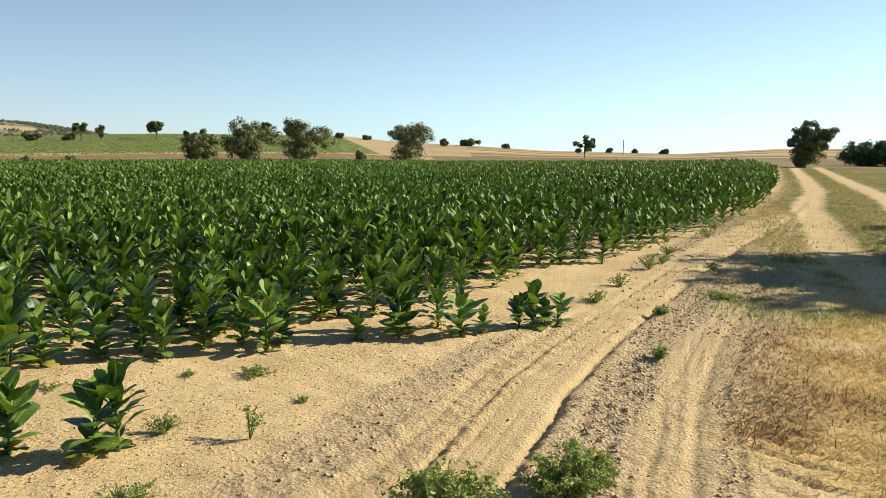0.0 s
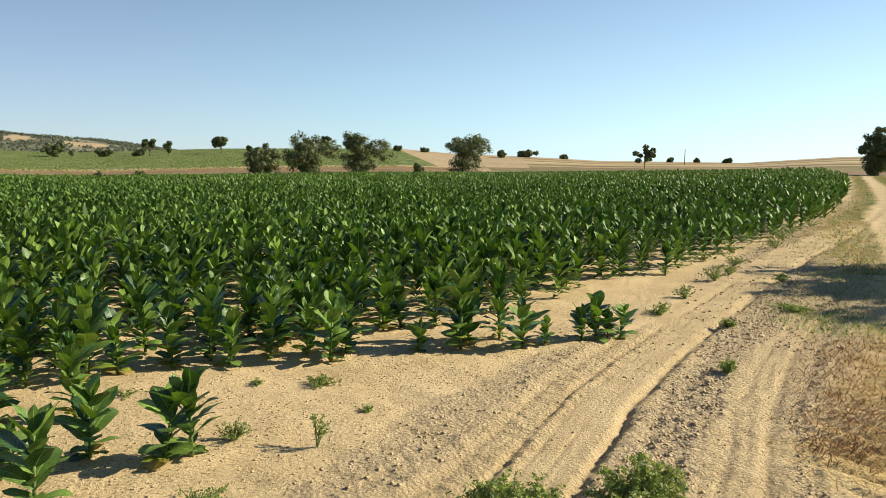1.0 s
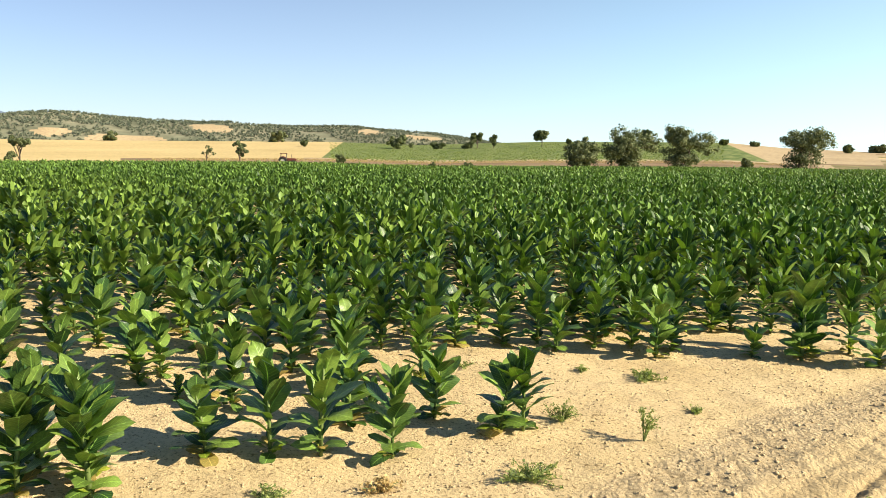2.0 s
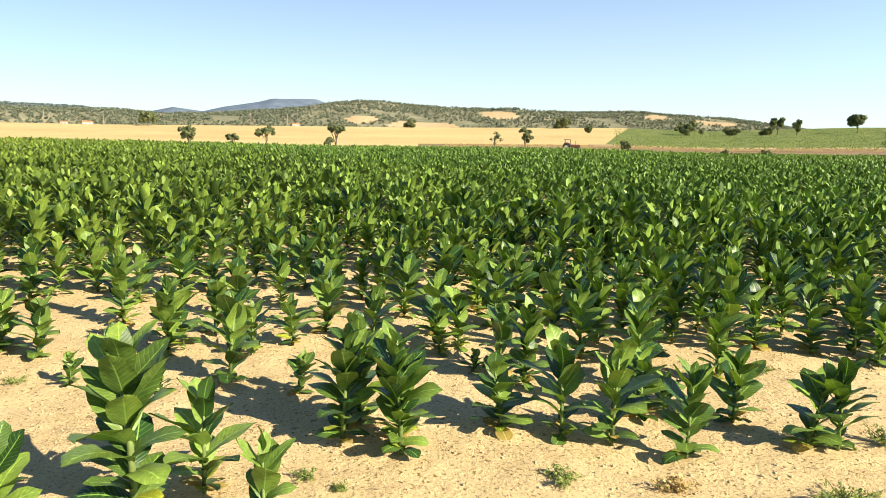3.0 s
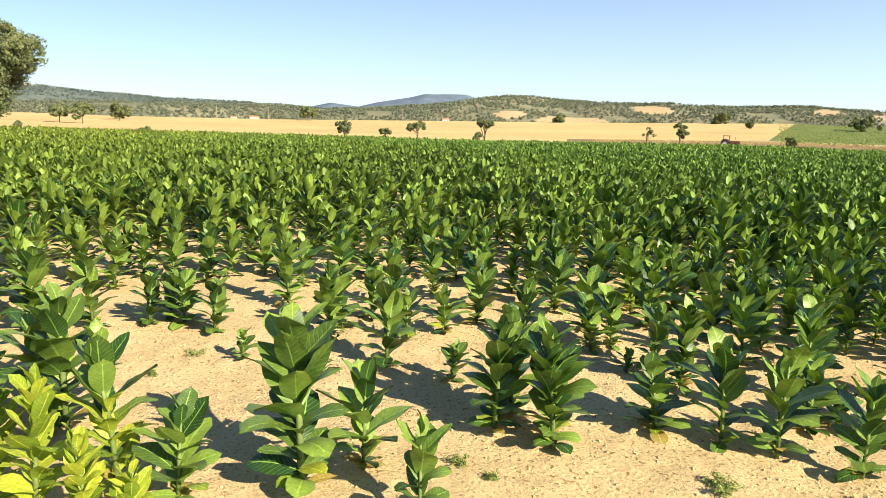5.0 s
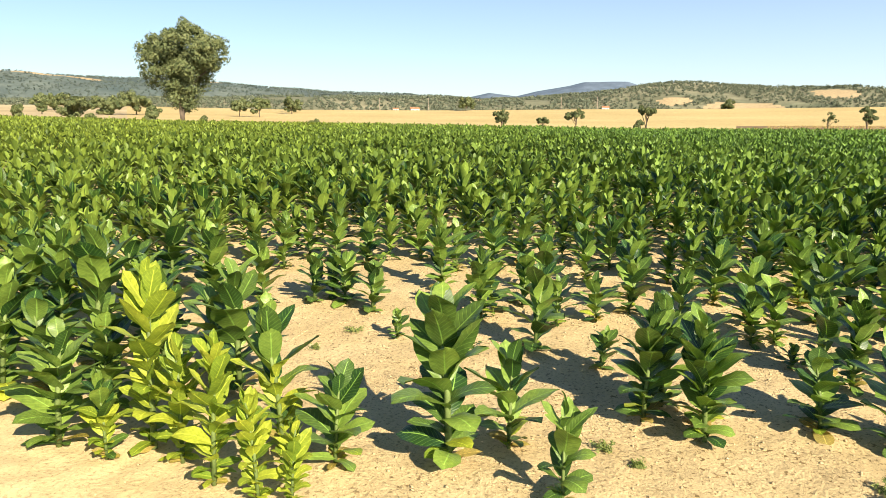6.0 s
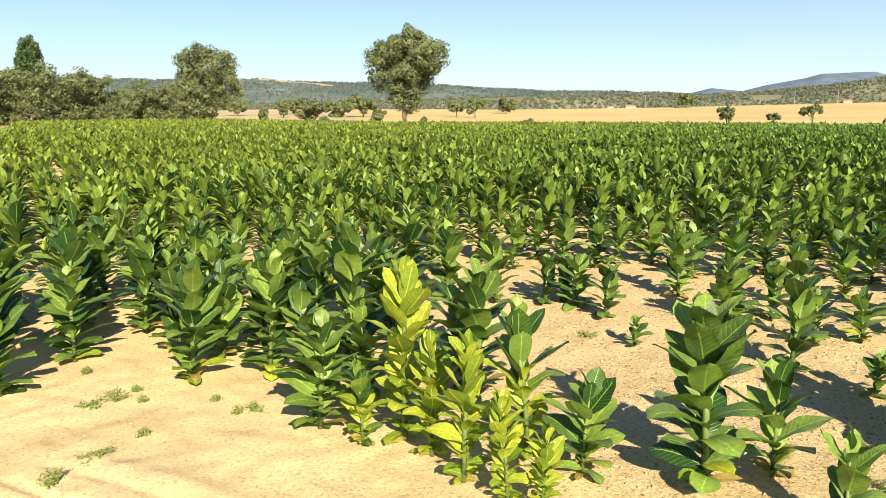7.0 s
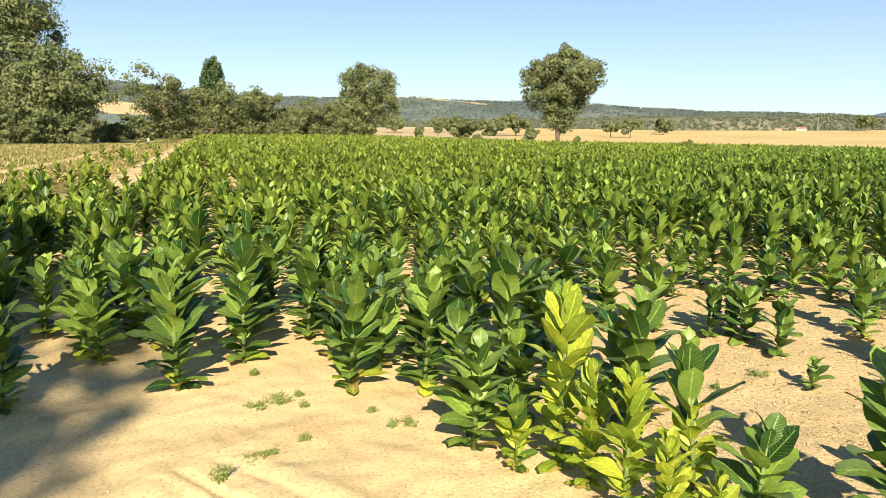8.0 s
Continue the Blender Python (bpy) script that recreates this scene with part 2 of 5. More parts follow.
BUSH = leafy("olive_bush_leaves", (0.055, 0.078, 0.028), (0.20, 0.22, 0.092), (1.2, 1.2, 0.6), 0.65, 0.15, by_island=True, spec=0.3, patch=0.6, weight=0.65, ends=(0.28, 0.72))
LEAF_I = leafy("tobacco_leaves", (0.013, 0.047, 0.012), (0.175, 0.285, 0.056), (1.5, 1.8, 0.4), 0.40, 0.11, veins=True, by_island=True, spec=0.3, front_lit=(1.4, 1.08, 0.9))
POPLAR = leafy("poplar_leaves", (0.04, 0.075, 0.025), (0.085, 0.13, 0.045), (1.2, 1.4, 0.6), 0.5, 0.2, by_island=True)
WEED = leafy("weed_leaves", (0.13, 0.18, 0.045), (0.33, 0.36, 0.12), (1.3, 1.5, 0.6), 0.55, 0.3, by_island=True)
DEADLEAF = leafy("dead_weed_leaves", (0.16, 0.085, 0.035), (0.36, 0.22, 0.09), (1.1, 1.0, 0.7), 0.8, 0.2, by_island=True, spec=0.1)
STRAW = leafy("dry_grass_blades", (0.38, 0.27, 0.11), (0.64, 0.50, 0.24), (1.1, 1.0, 0.7), 0.8, 0.25, by_island=True, spec=0.1)
BARK = plain("oak_bark", (0.13, 0.10, 0.075), 0.9, 4.0, 0.4, bump=0.03)


# ---- helpers ----
def bm_mesh(name, bm, materials, smooth=False):
    me = bpy.data.meshes.new(name)
    bm.to_mesh(me)
    bm.free()
    for m in materials if isinstance(materials, (list, tuple)) else [materials]:
        me.materials.append(m)
    if smooth:
        me.polygons.foreach_set("use_smooth", [True] * len(me.polygons))
    return me


def part(name, bm, material, parent, label="", smooth=False):
    ob = new(name, bm_mesh(name, bm, material, smooth))
    ob.parent = parent
    return tagged(ob, label)


def empty(name, m):
    ob = new(name)
    ob.empty_display_size = 0.1
    ob.matrix_basis = m
    return ob


def raw_mesh(name, verts, faces, material, smooth=False):
    """A mesh from arrays of vertices and of triangles or quads."""
    me = bpy.data.meshes.new(name)
    verts, faces = np.asarray(verts, np.float32), np.asarray(faces, np.int32)
    k = faces.shape[1]
    me.vertices.add(len(verts))
    me.vertices.foreach_set("co", verts.ravel())
    me.loops.add(faces.size)
    me.loops.foreach_set("vertex_index", faces.ravel())
    me.polygons.add(len(faces))
    me.polygons.foreach_set("loop_start", np.arange(len(faces), dtype=np.int32) * k)
    if smooth:
        me.polygons.foreach_set("use_smooth", np.ones(len(faces), bool))
    me.materials.append(material)
    me.update(calc_edges=True)
    return me


def tube(bm, points, radii, sides=7):
    """A tapered tube along points."""
    rings = []
    for i, (p, r) in enumerate(zip(points, radii)):
        a, b = points[max(i - 1, 0)], points[min(i + 1, len(points) - 1)]
        q = (Vector(b) - Vector(a)).to_track_quat("Z", "Y")
        rings.append([bm.verts.new(Vector(p) + q @ Vector((r * math.cos(s), r * math.sin(s), 0))) for s in (2 * math.pi * k / sides for k in range(sides))])
    for lo, hi in zip(rings, rings[1:]):
        for k in range(sides):
            bm.faces.new((lo[k], lo[(k + 1) % sides], hi[(k + 1) % sides], hi[k]))
    bm.faces.new(list(reversed(rings[0])))
    bm.faces.new(rings[-1])


def box(bm, x0, x1, y0, y1, z0, z1, bevel=0.0):
    v = bmesh.ops.create_cube(bm, size=1.0, matrix=Matrix.LocRotScale(((x0 + x1) / 2, (y0 + y1) / 2, (z0 + z1) / 2), None, (x1 - x0, y1 - y0, z1 - z0)))["verts"]
    if bevel:
        bmesh.ops.bevel(bm, geom=list({e for q in v for e in q.link_edges}), offset=bevel, segments=2, affect="EDGES")


# ---- the lie of the land ----
# bearings: degrees from +y towards -x, seen from the middle of the camera's path
CX, CY = 0.0, -0.3
EDGE_AZ = [-180, -60, -30, -24, -20, -8, 0, 11, 20, 30, 40, 58, 75, 91, 106, 118, 130, 180]
EDGE_R = [100, 100, 100, 100, 95, 150, 170, 150, 135, 118, 106, 96, 98, 106, 122, 150, 150, 150]
EDGE_EL = [-0.6, -0.3, -0.2, -0.25, -0.2, -0.40, -0.55, -0.7, -0.92, -1.15, -1.12, -1.4, -1.3, -1.18, -0.8, -0.75, -0.75, -0.7]
SKY_AZ = [-180, -60, -29, -22, -16, -6, -1, 5, 9, 15, 22, 31, 37.5, 53, 62, 74, 84, 98, 106, 119, 130, 180]
SKY_EL = [0.3, 1.0, 1.1, 0.93, 0.49, 0.55, 0.79, 0.99, 1.31, 1.25, 1.13, 0.7, 0.78, 0.48, 0.34, 0.12, 0.05, 0.18, 0.1, 0.2, 0.2, 0.3]
EYE_Z, R_SKY = 1.57, 400.0


def hashed(x, y, s):
    """A cheap smooth noise for arrays, about -1 to 1."""
    return (np.sin(x * 1.7 / s + 1.3 * np.sin(y * 1.1 / s + 0.7)) * np.cos(y * 1.9 / s + 1.1 * np.sin(x * 1.3 / s + 2.1))
            + 0.5 * np.sin(x * 3.9 / s + 2.3 + 1.7 * np.sin(y * 3.1 / s)) * np.cos(y * 4.3 / s + 1.9))  / 1.5


def bearing(x, y):
    return np.degrees(np.arctan2(-(x - CX), y - CY)), np.hypot(x - CX, y - CY)


def land(x, y):
    """The height of the ground without its small relief."""
    x, y = np.asarray(x, float), np.asarray(y, float)
    az, r = bearing(x, y)
    re = np.interp(az, EDGE_AZ, EDGE_R)
    ee, es = np.interp(az, EDGE_AZ, EDGE_EL), np.interp(az, SKY_AZ, SKY_EL)
    ze = EYE_Z + re * np.tan(np.radians(ee))
    s = np.clip((r - 9) / (re - 9), 0, 1)
    near = ze * s ** 1.25
    k = np.clip((r - re) / (R_SKY - re), 0, 1)
    mid = EYE_Z + r * np.tan(np.radians(ee + (es - ee) * k ** 0.8))
    zs = EYE_Z + R_SKY * np.tan(np.radians(es))
    far = zs - (r - R_SKY) * 0.002
    return np.where(r < re, near, np.where(r < R_SKY, mid, far))


def spot(az, r):
    """The place on the land at a bearing and a distance."""
    x, y = CX - r * math.sin(radians(az)), CY + r * math.cos(radians(az))
    return x, y, float(land(x, y))


def near_line(x, y, pts):
    """The distance from arrays of places to a polyline, and the side: + to its right."""
    best, side = np.full(np.shape(x), 1e9), np.zeros(np.shape(x))
    for (ax, ay), (bx, by) in zip(pts, pts[1:]):
        dx, dy = bx - ax, by - ay
        l2 = dx * dx + dy * dy
        t = np.clip(((x - ax) * dx + (y - ay) * dy) / l2, 0, 1)
        d = np.hypot(x - ax - t * dx, y - ay - t * dy)
        s = ((x - ax) * dy - (y - ay) * dx) / math.sqrt(l2)
        take = d < best
        best, side = np.where(take, d, best), np.where(take, s, side)
    return best, side


def step(v, a, b):
    t = np.clip((v - a) / (b - a), 0, 1)
    return t * t * (3 - 2 * t)


TRACK = [(-2.6, -1.5), (-0.9, 1.6), (0.05, 3.4), (0.65, 5.2), (1.4, 6.9), (3.0, 10.2), (4.9, 13.8), (8.0, 19.2), (13.5, 30)]
SIDE = [(0.9, 1.0), (1.25, 3.45), (1.75, 4.96), (2.5, 6.7), (3.9, 9.4), (6.1, 14.0), (9.0, 20.0)]
ROAD_L = [(5.0, 3.0), (5.6, 9.0), (7.2, 14.0), (11.6, 25.0), (16.9, 36.0), (24.6, 54.4), (39.7, 91.5), (60, 138)]
ROAD_R = [(6.8, 3.0), (7.6, 9.0), (9.7, 15.0), (16.7, 29.3), (24.7, 48.8), (40.1, 85.8), (63, 138)]
FIELD_EDGE = [(1.6, 7.6), (2.9, 11.6), (6.2, 18.2), (16.0, 38.3), (26.5, 64.5), (36, 88)]
FAN = [(-1.3, 2.2), (-0.98, 3.2), (-0.8, 3.9), (-0.35, 5.0), (0.3, 6.3), (1.2, 7.2)]
PATH_W = [(-94, -55.4), (-63.5, -40.2), (-52, -34.7), (-38.5, -27.5), (-31, -23.6), (-24, -20.4), (-14, -16.0), (-4, -12.5)]
PATH_B = [(-116, -70.7), (-73, -46.6), (-55, -36.7)]


def zones(x, y):
    """Track, straw and gravel, 0 to 1, and the small relief of the ground."""
    w = hashed(x, y, 0.6)
    dt, st = near_line(x, y, TRACK)
    ds, ss = near_line(x, y, SIDE)
    dl, _ = near_line(x, y, ROAD_L)
    dr, _ = near_line(x, y, ROAD_R)
    dp = np.minimum(near_line(x, y, PATH_W)[0], near_line(x, y, PATH_B)[0] + 0.15)
    track = (1 - step(dt + 0.10 * w, 0.28, 0.50)) * (1 - step(y, 17, 24))
    side = 0.8 * (1 - step(ds + 0.06 * w, 0.16, 0.30))
    wheel = 1 - step(np.minimum(dl, dr) + 0.12 * w, 0.25, 0.6)
    path = 0.9 - 0.9 * step(dp + 0.16 * w, 0.08, 0.40)
    t = np.maximum.reduce([track, 0.3 * side, wheel, path])
    grav = step(st + 0.12 * w, 0.2, 0.6) * (1 - step(ds + 0.12 * w, 0.2, 0.55) * step(ss, -0.1, 0.15))
    grav = grav * (1 - 0.75 * side) * step(y + 0.6 * hashed(x, y, 0.9), -3.0, -0.4)
    straw = step(ss + 0.5 * hashed(x, y, 1.1), 0.35, 1.2) * step(hashed(x + 3, y, 0.5) + 0.9, 0.2, 1.0) * step(y + 0.7 * hashed(x, y, 0.9), -2.5, 0.5)
    verge = step(0.454 * (x + 4) - 0.89 * y + 0.6 * w, 4.7, 5.7) * (x < -9)
    df, sf = near_line(x, y, FIELD_EDGE)
    sward = step(sf + 0.3 * w, 0.35, 0.9) * step(y + 1.5 * w, 11.0, 17.0)
    sward = np.maximum(sward, step(sf + 0.5 * w, 2.2, 3.0) * step(y + 1.5 * w, 9.0, 12.0))
    fan = step(near_line(x, y, FAN)[1] + 0.08 * w, -0.05, 0.1) * (st < 0) * (y > 1.5) * (y < 7.6)
    head = step(sf + 0.2 * w, -0.15, 0.3) * (1 - step(sf + 0.3 * w, 1.7, 2.7)) * step(y + w, 7.0, 9.0)
    grav = np.maximum.reduce([grav * (1 - 0.9 * sward), 0.6 * fan, 1.0 * head * (1 - sward) * (1 - 0.8 * t)])
    sward = np.maximum(sward, verge) * (1 - t)
    straw = straw * (1 - sward)
    rise = 0.012 * hashed(x, y, 0.33) + 0.006 * hashed(x + 9, y, 0.11) + 0.02 * hashed(x, y + 4, 1.7)
    rise = rise * (1 - 0.6 * t) + grav * 0.018 * hashed(x, y, 0.07)
    rise = rise + sward * (0.03 * hashed(x, y, 0.28) + 0.03 * hashed(x, y + 7, 0.7))
    worn = step(y, 5.0, 11.0)                # further on the ruts are broader and deeper
    broken = lambda at: 0.25 + 0.85 * step(hashed(x * 0.6 + 7 * at, y * 0.6 - 5 * at, 0.55), -0.5, 0.5)
    line = lambda at, wide, deep: -deep * broken(at) * (1 + 0.5 * worn) * np.exp(-((st + 0.014 * hashed(x, y, 0.5) - at) / (wide * (1 + 0.9 * worn))) ** 2)
    ruts = line(0.36, 0.032, 0.034) + line(0.02, 0.016, 0.014) + line(-0.10, 0.020, 0.020) + line(-0.04, 0.02, -0.008) + line(0.15, 0.012, 0.007) + line(0.22, 0.011, 0.006) + line(-0.30, 0.03, 0.008) + line(0.46, 0.05, -0.018) + line(-0.42, 0.06, -0.010)
    ruts = np.where(dt < 1.0, ruts, 0) + np.where(ds < 0.5, -0.018 * np.exp(-((ss - 0.1) / 0.04) ** 2) - 0.010 * np.exp(-((ss + 0.12) / 0.05) ** 2) + 0.0025 * np.sin(ss * 70 + 2 * w), 0)
    rise = rise + ruts * (y > -3) - 0.03 * wheel
    lugs = np.clip(np.sin((y * 0.95 + ss * 0.8) * 2 * math.pi / 0.23) - 0.35, 0, 1) * np.exp(-((ss - 0.62) / 0.2) ** 2) * (ds < 1.2) * (0.6 + 0.6 * hashed(x, y, 0.4))
    rise = rise - 0.055 * lugs * (y > 2) * (y < 6.5)
    return t, straw, grav, rise, sward


def ground_z(x, y):
    x, y = np.asarray(x, float), np.asarray(y, float)
    _, r = bearing(x, y)
    return land(x, y) + zones(x, y)[3] * (1 - step(r, 25, 45))


def ground():
    """One sheet of land, finest round the camera, out to the horizon."""
    az = np.concatenate([np.arange(-180, -40, 3.0), np.arange(-40, -31, 0.4), np.arange(-31, 14, 0.19), np.arange(14, 138, 0.4), np.arange(138, 180, 3.0)])
    spread = lambda a, b, n: a * np.exp(np.arange(n) / n * math.log(b / a))
    inner = np.concatenate([[0.001, 0.2], spread(0.5, 1.3, 18), spread(1.3, 5.4, 250), spread(5.4, 90, 112)])
    rings = []
    re = np.interp(az, EDGE_AZ, EDGE_R)
    for r in inner:
        rings.append(re * r / 90)
    n_in = len(rings)
    for k in np.concatenate([np.arange(0, 0.2, 0.0125), np.arange(0.2, 1.01, 0.05)]):
        rings.append(re + (R_SKY - re) * k)
    n_mid = len(rings)
    for r in (440, 500, 600, 800, 1100, 1500, 2200, 3200, 4500):
        rings.append(np.full_like(az, r))
    R = np.array(rings)
    kk = np.clip((R - re) / (R_SKY - re), 0, 1)
    lean = lambda at, by: by * np.exp(-((az - at) / 5.0) ** 2)      # columns follow the borders of the green field
    A = np.radians(az + np.where(kk > 0, lean(38.8, -2.2) * kk + lean(5.4, 4.5) * (kk - 0.2), 0))
    x, y = CX - R * np.sin(A), CY + R * np.cos(A)
    z = ground_z(x, y)
    m, n = R.shape
    idx = np.arange(m * n).reshape(m, n)
    a, b = idx[:-1], idx[1:]
    quads = np.stack([a, np.roll(a, -1, 1), np.roll(b, -1, 1), b], -1).reshape(-1, 4)[:, ::-1]
    verts = np.stack([x, y, z], -1).reshape(-1, 3)
    me = raw_mesh("ground", verts, quads, SOIL, True)
    for mat in (WHEAT, STRIP, GREEN, PASTURE, VERGE, FALLOW):
        me.materials.append(mat)
    # zones of the far land
    fa = np.broadcast_to(az, (m - 1, n))
    ring = np.broadcast_to(np.arange(m - 1)[:, None], (m - 1, n)) - n_in
    which = np.zeros((m - 1, n), np.int32)
    out = ring >= 0
    which[out] = 4
    green = (fa > 5.4) & (fa < 38.8)
    which[out & (ring < 17) & (fa > 3) & (fa < 52)] = 2
    which[out & (ring < 6) & (fa >= 52) & (fa < 100)] = 2
    which[out & (ring >= 6) & (ring < 9) & (fa >= 52) & (fa < 140)] = 6
    which[out & (ring >= 9) & (fa >= 52) & (fa < 140)] = 1
    which[out & (ring >= 9) & (ring < 11) & (fa > 60) & (fa < 140)] = 6
    which[out & (ring == 11) & (fa > 62) & (fa < 96)] = 2
    which[out & (ring >= 12) & (ring < 15) & (fa > 70) & (fa < 140)] = 6
    which[out & (ring >= 15) & (fa > 95) & (fa < 140)] = 6
    which[out & (ring >= 17) & (fa < 52) & ~green & (fa > 36)] = 1
    which[out & (ring >= 17) & green] = 3
    which[out & (ring == 17) & (fa > 3) & (fa < 40)] = 4
    for band, mat in ((18, 5), (19, 5), (21, 2), (22, 5), (25, 1), (26, 5), (29, 2)):
        which[out & (ring == band) & (fa < -1) & (fa > -40)] = mat
    which[out & (ring < 11) & (fa < -16) & (fa > -36)] = 2
    which[out & (ring >= 9) & (ring < 17) & (fa < 2) & (fa > -19)] = 5
    which[out & (ring == 17) & (fa < 3) & (fa > -36)] = 2
    which[out & (ring >= 11) & (ring < 19) & (fa < -19) & (fa > -40)] = 5
    which[out & (fa > 117)] = 5
    which[(ring > n_mid - n_in)] = 4
    me.polygons.foreach_set("material_index", which.ravel())
    t, s, g, _, v = zones(x, y)
    col = np.stack([t, s, g, v], -1).reshape(-1, 4).astype(np.float32)
    at = me.attributes.new("zones", "FLOAT_COLOR", "POINT")
    at.data.foreach_set("color", col.ravel())
    return tagged(new("ground", me), "pale sandy field soil with wheel tracks and distant fields", "ground", kind="structure")


ground()


# ---- hills and distance ----
def ridge(name, az0, az1, r, depth, tops, material, label, bumps, seed, fields=()):
    """A long hill between two bearings, rising from its foot to a crest of given elevations (degrees)."""
    az = np.arange(az0, az1 + 0.01, 0.25)
    k = np.linspace(0, 1, 61)
    A, K = np.meshgrid(az, k)
    crest = (r + depth) * np.tan(np.radians(np.interp(A, [a for a, _ in tops], [e for _, e in tops]))) + EYE_Z
    R = r + depth * 1.7 * K
    x, y = CX - R * np.sin(np.radians(A)), CY + R * np.cos(np.radians(A))
    rise = np.sin(np.clip(K * 1.7, 0, 1) * math.pi / 2) ** 0.9 * (1 - 0.35 * np.clip(K * 1.7 - 1, 0, 1))
    foot = -2.0
    z = foot + (crest - foot) * rise * (1 + bumps * hashed(x + seed, y, r * 0.09) * (0.3 + 0.7 * np.sin(math.pi * np.clip(K * 1.7, 0, 1))))
    m, n = A.shape
    idx = np.arange(m * n).reshape(m, n)
    q = np.stack([idx[:-1, :-1], idx[:-1, 1:], idx[1:, 1:], idx[1:, :-1]], -1).reshape(-1, 4)[:, ::-1]
    ob = new(name, raw_mesh(name, np.stack([x, y, z], -1).reshape(-1, 3), q, material, True))
    open_land = np.zeros((m, n), bool)
    for fa, fk, wa, wk in fields:
        open_land |= ((A - fa) / wa) ** 2 + ((K - fk) / wk) ** 2 + 0.35 * hashed(A, K * 30, 0.9) < 1
    ob.data.materials.append(PASTURE)
    ob.data.polygons.foreach_set("material_index", open_land[:-1, :-1].ravel().astype(np.int32))
    tagged(ob, label, "hill", kind="structure")
    return x, y, z, open_land


def clump_cloud(rng, centres, radius, per, size, flat=0.8, inner=0.55, loose=0.6):
    """Small leaf faces in loose clumps round the given centres: vertices and triangles."""
    n = len(centres) * per
    c = np.repeat(centres, per, 0)
    rad = np.repeat(radius, per)[:, None]
    d = rng.normal(size=(n, 3))
    d /= np.linalg.norm(d, axis=1)[:, None]
    p = c + d * rad * (inner + loose * rng.random((n, 1)) ** 1.3) * (1, 1, flat)
    nrm = d + 0.3 * rng.normal(size=(n, 3))
    nrm /= np.linalg.norm(nrm, axis=1)[:, None]
    a = np.cross(nrm, rng.normal(size=(n, 3)))
    a /= np.linalg.norm(a, axis=1)[:, None] + 1e-9
    b = np.cross(nrm, a)
    s = size * (0.6 + 0.8 * rng.random((n, 1)))
    a, b = a * s, b * s * 0.75
    v = np.stack([p - a * 0.9 - b * 0.5, p + a * 0.3 - b * 0.6, p + a * 0.5 + b], 1).reshape(-1, 3)
    return v, np.arange(3 * n).reshape(-1, 3)


def scatter_wood(name, x, y, z, open_land, count, tall, seed, material, label, per=18):
    """Scrub oaks strewn over a hill: one object."""
    rng = np.random.default_rng(seed)
    m, n = x.shape
    i = (rng.random(count) ** 0.8 * (m * 0.62)).astype(int)
    j = rng.integers(0, n - 1, count)
    f = rng.random((count, 2))
    pick = lambda g: g[i, j] * (1 - f[:, 0]) + g[np.minimum(i + 1, m - 1), j] * f[:, 0] + (g[i, j + 1] - g[i, j]) * f[:, 1]
    px, py, pz = pick(x), pick(y), pick(z)
    keep = (hashed(px, py, 60) > -0.45) & ~open_land[i, j]
    px, py, pz = px[keep], py[keep], pz[keep]
    h = tall * (0.5 + 0.8 * rng.random(len(px)))
    v, q = clump_cloud(rng, np.stack([px, py, pz + h * 0.45], -1), h * 0.5, per, tall * 0.3 * (18 / per) ** 0.5)
    return tagged(new(name, raw_mesh(name, v, q, material)), label, "trees", kind="stuff")


ridge("mountain_far", 56, 75, 2600, 500, [(56, 1.2), (59.5, 2.28), (62.6, 2.28), (63.6, 2.0), (66, 1.58), (67.5, 1.2), (69.5, 1.45), (71, 1.1), (75, 0.5)], MOUNTAIN, "distant mountain on the horizon with blue haze in its colour", 0.05, 3)
hx, hy, hz, ho = ridge("hill_far", 66, 150, 1700, 500, [(66, 0.6), (71, 1.02), (76, 1.2), (81, 1.35), (88, 1.75), (92, 1.95), (97, 2.05), (103.5, 2.2), (108, 2.1), (110, 2.05), (113, 2.2), (118, 2.5), (123, 2.9), (130, 2.9), (150, 2.6)], FARHILL, "far wooded hills with haze in their colour", 0.12, 11, [(103.2, 0.49, 1.0, 0.07), (99.8, 0.46, 2.2, 0.075), (97.5, 0.40, 1.2, 0.03), (90.0, 0.5, 1.4, 0.04), (121.5, 0.12, 3.0, 0.05)])
scatter_wood("woodland", hx, hy, hz, ho, 9000, 5.0, 9, FARWOOD, "woods on the far hills with haze in their colour", 9)
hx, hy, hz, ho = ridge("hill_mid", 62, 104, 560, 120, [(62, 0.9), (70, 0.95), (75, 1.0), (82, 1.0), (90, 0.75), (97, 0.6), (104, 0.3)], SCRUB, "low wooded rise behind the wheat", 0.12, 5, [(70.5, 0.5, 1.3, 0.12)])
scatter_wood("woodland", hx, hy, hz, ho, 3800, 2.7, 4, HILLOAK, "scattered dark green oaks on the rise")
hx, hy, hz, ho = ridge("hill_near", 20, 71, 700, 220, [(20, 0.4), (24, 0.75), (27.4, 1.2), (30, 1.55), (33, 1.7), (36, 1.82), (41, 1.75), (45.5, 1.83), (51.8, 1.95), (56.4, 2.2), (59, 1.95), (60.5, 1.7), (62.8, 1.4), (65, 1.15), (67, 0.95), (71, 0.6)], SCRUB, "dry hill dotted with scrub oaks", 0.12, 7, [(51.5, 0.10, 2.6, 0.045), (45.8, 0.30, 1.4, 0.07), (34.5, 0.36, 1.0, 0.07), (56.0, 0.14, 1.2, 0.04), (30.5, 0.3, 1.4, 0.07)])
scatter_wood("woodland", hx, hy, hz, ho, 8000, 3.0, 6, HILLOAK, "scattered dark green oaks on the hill")


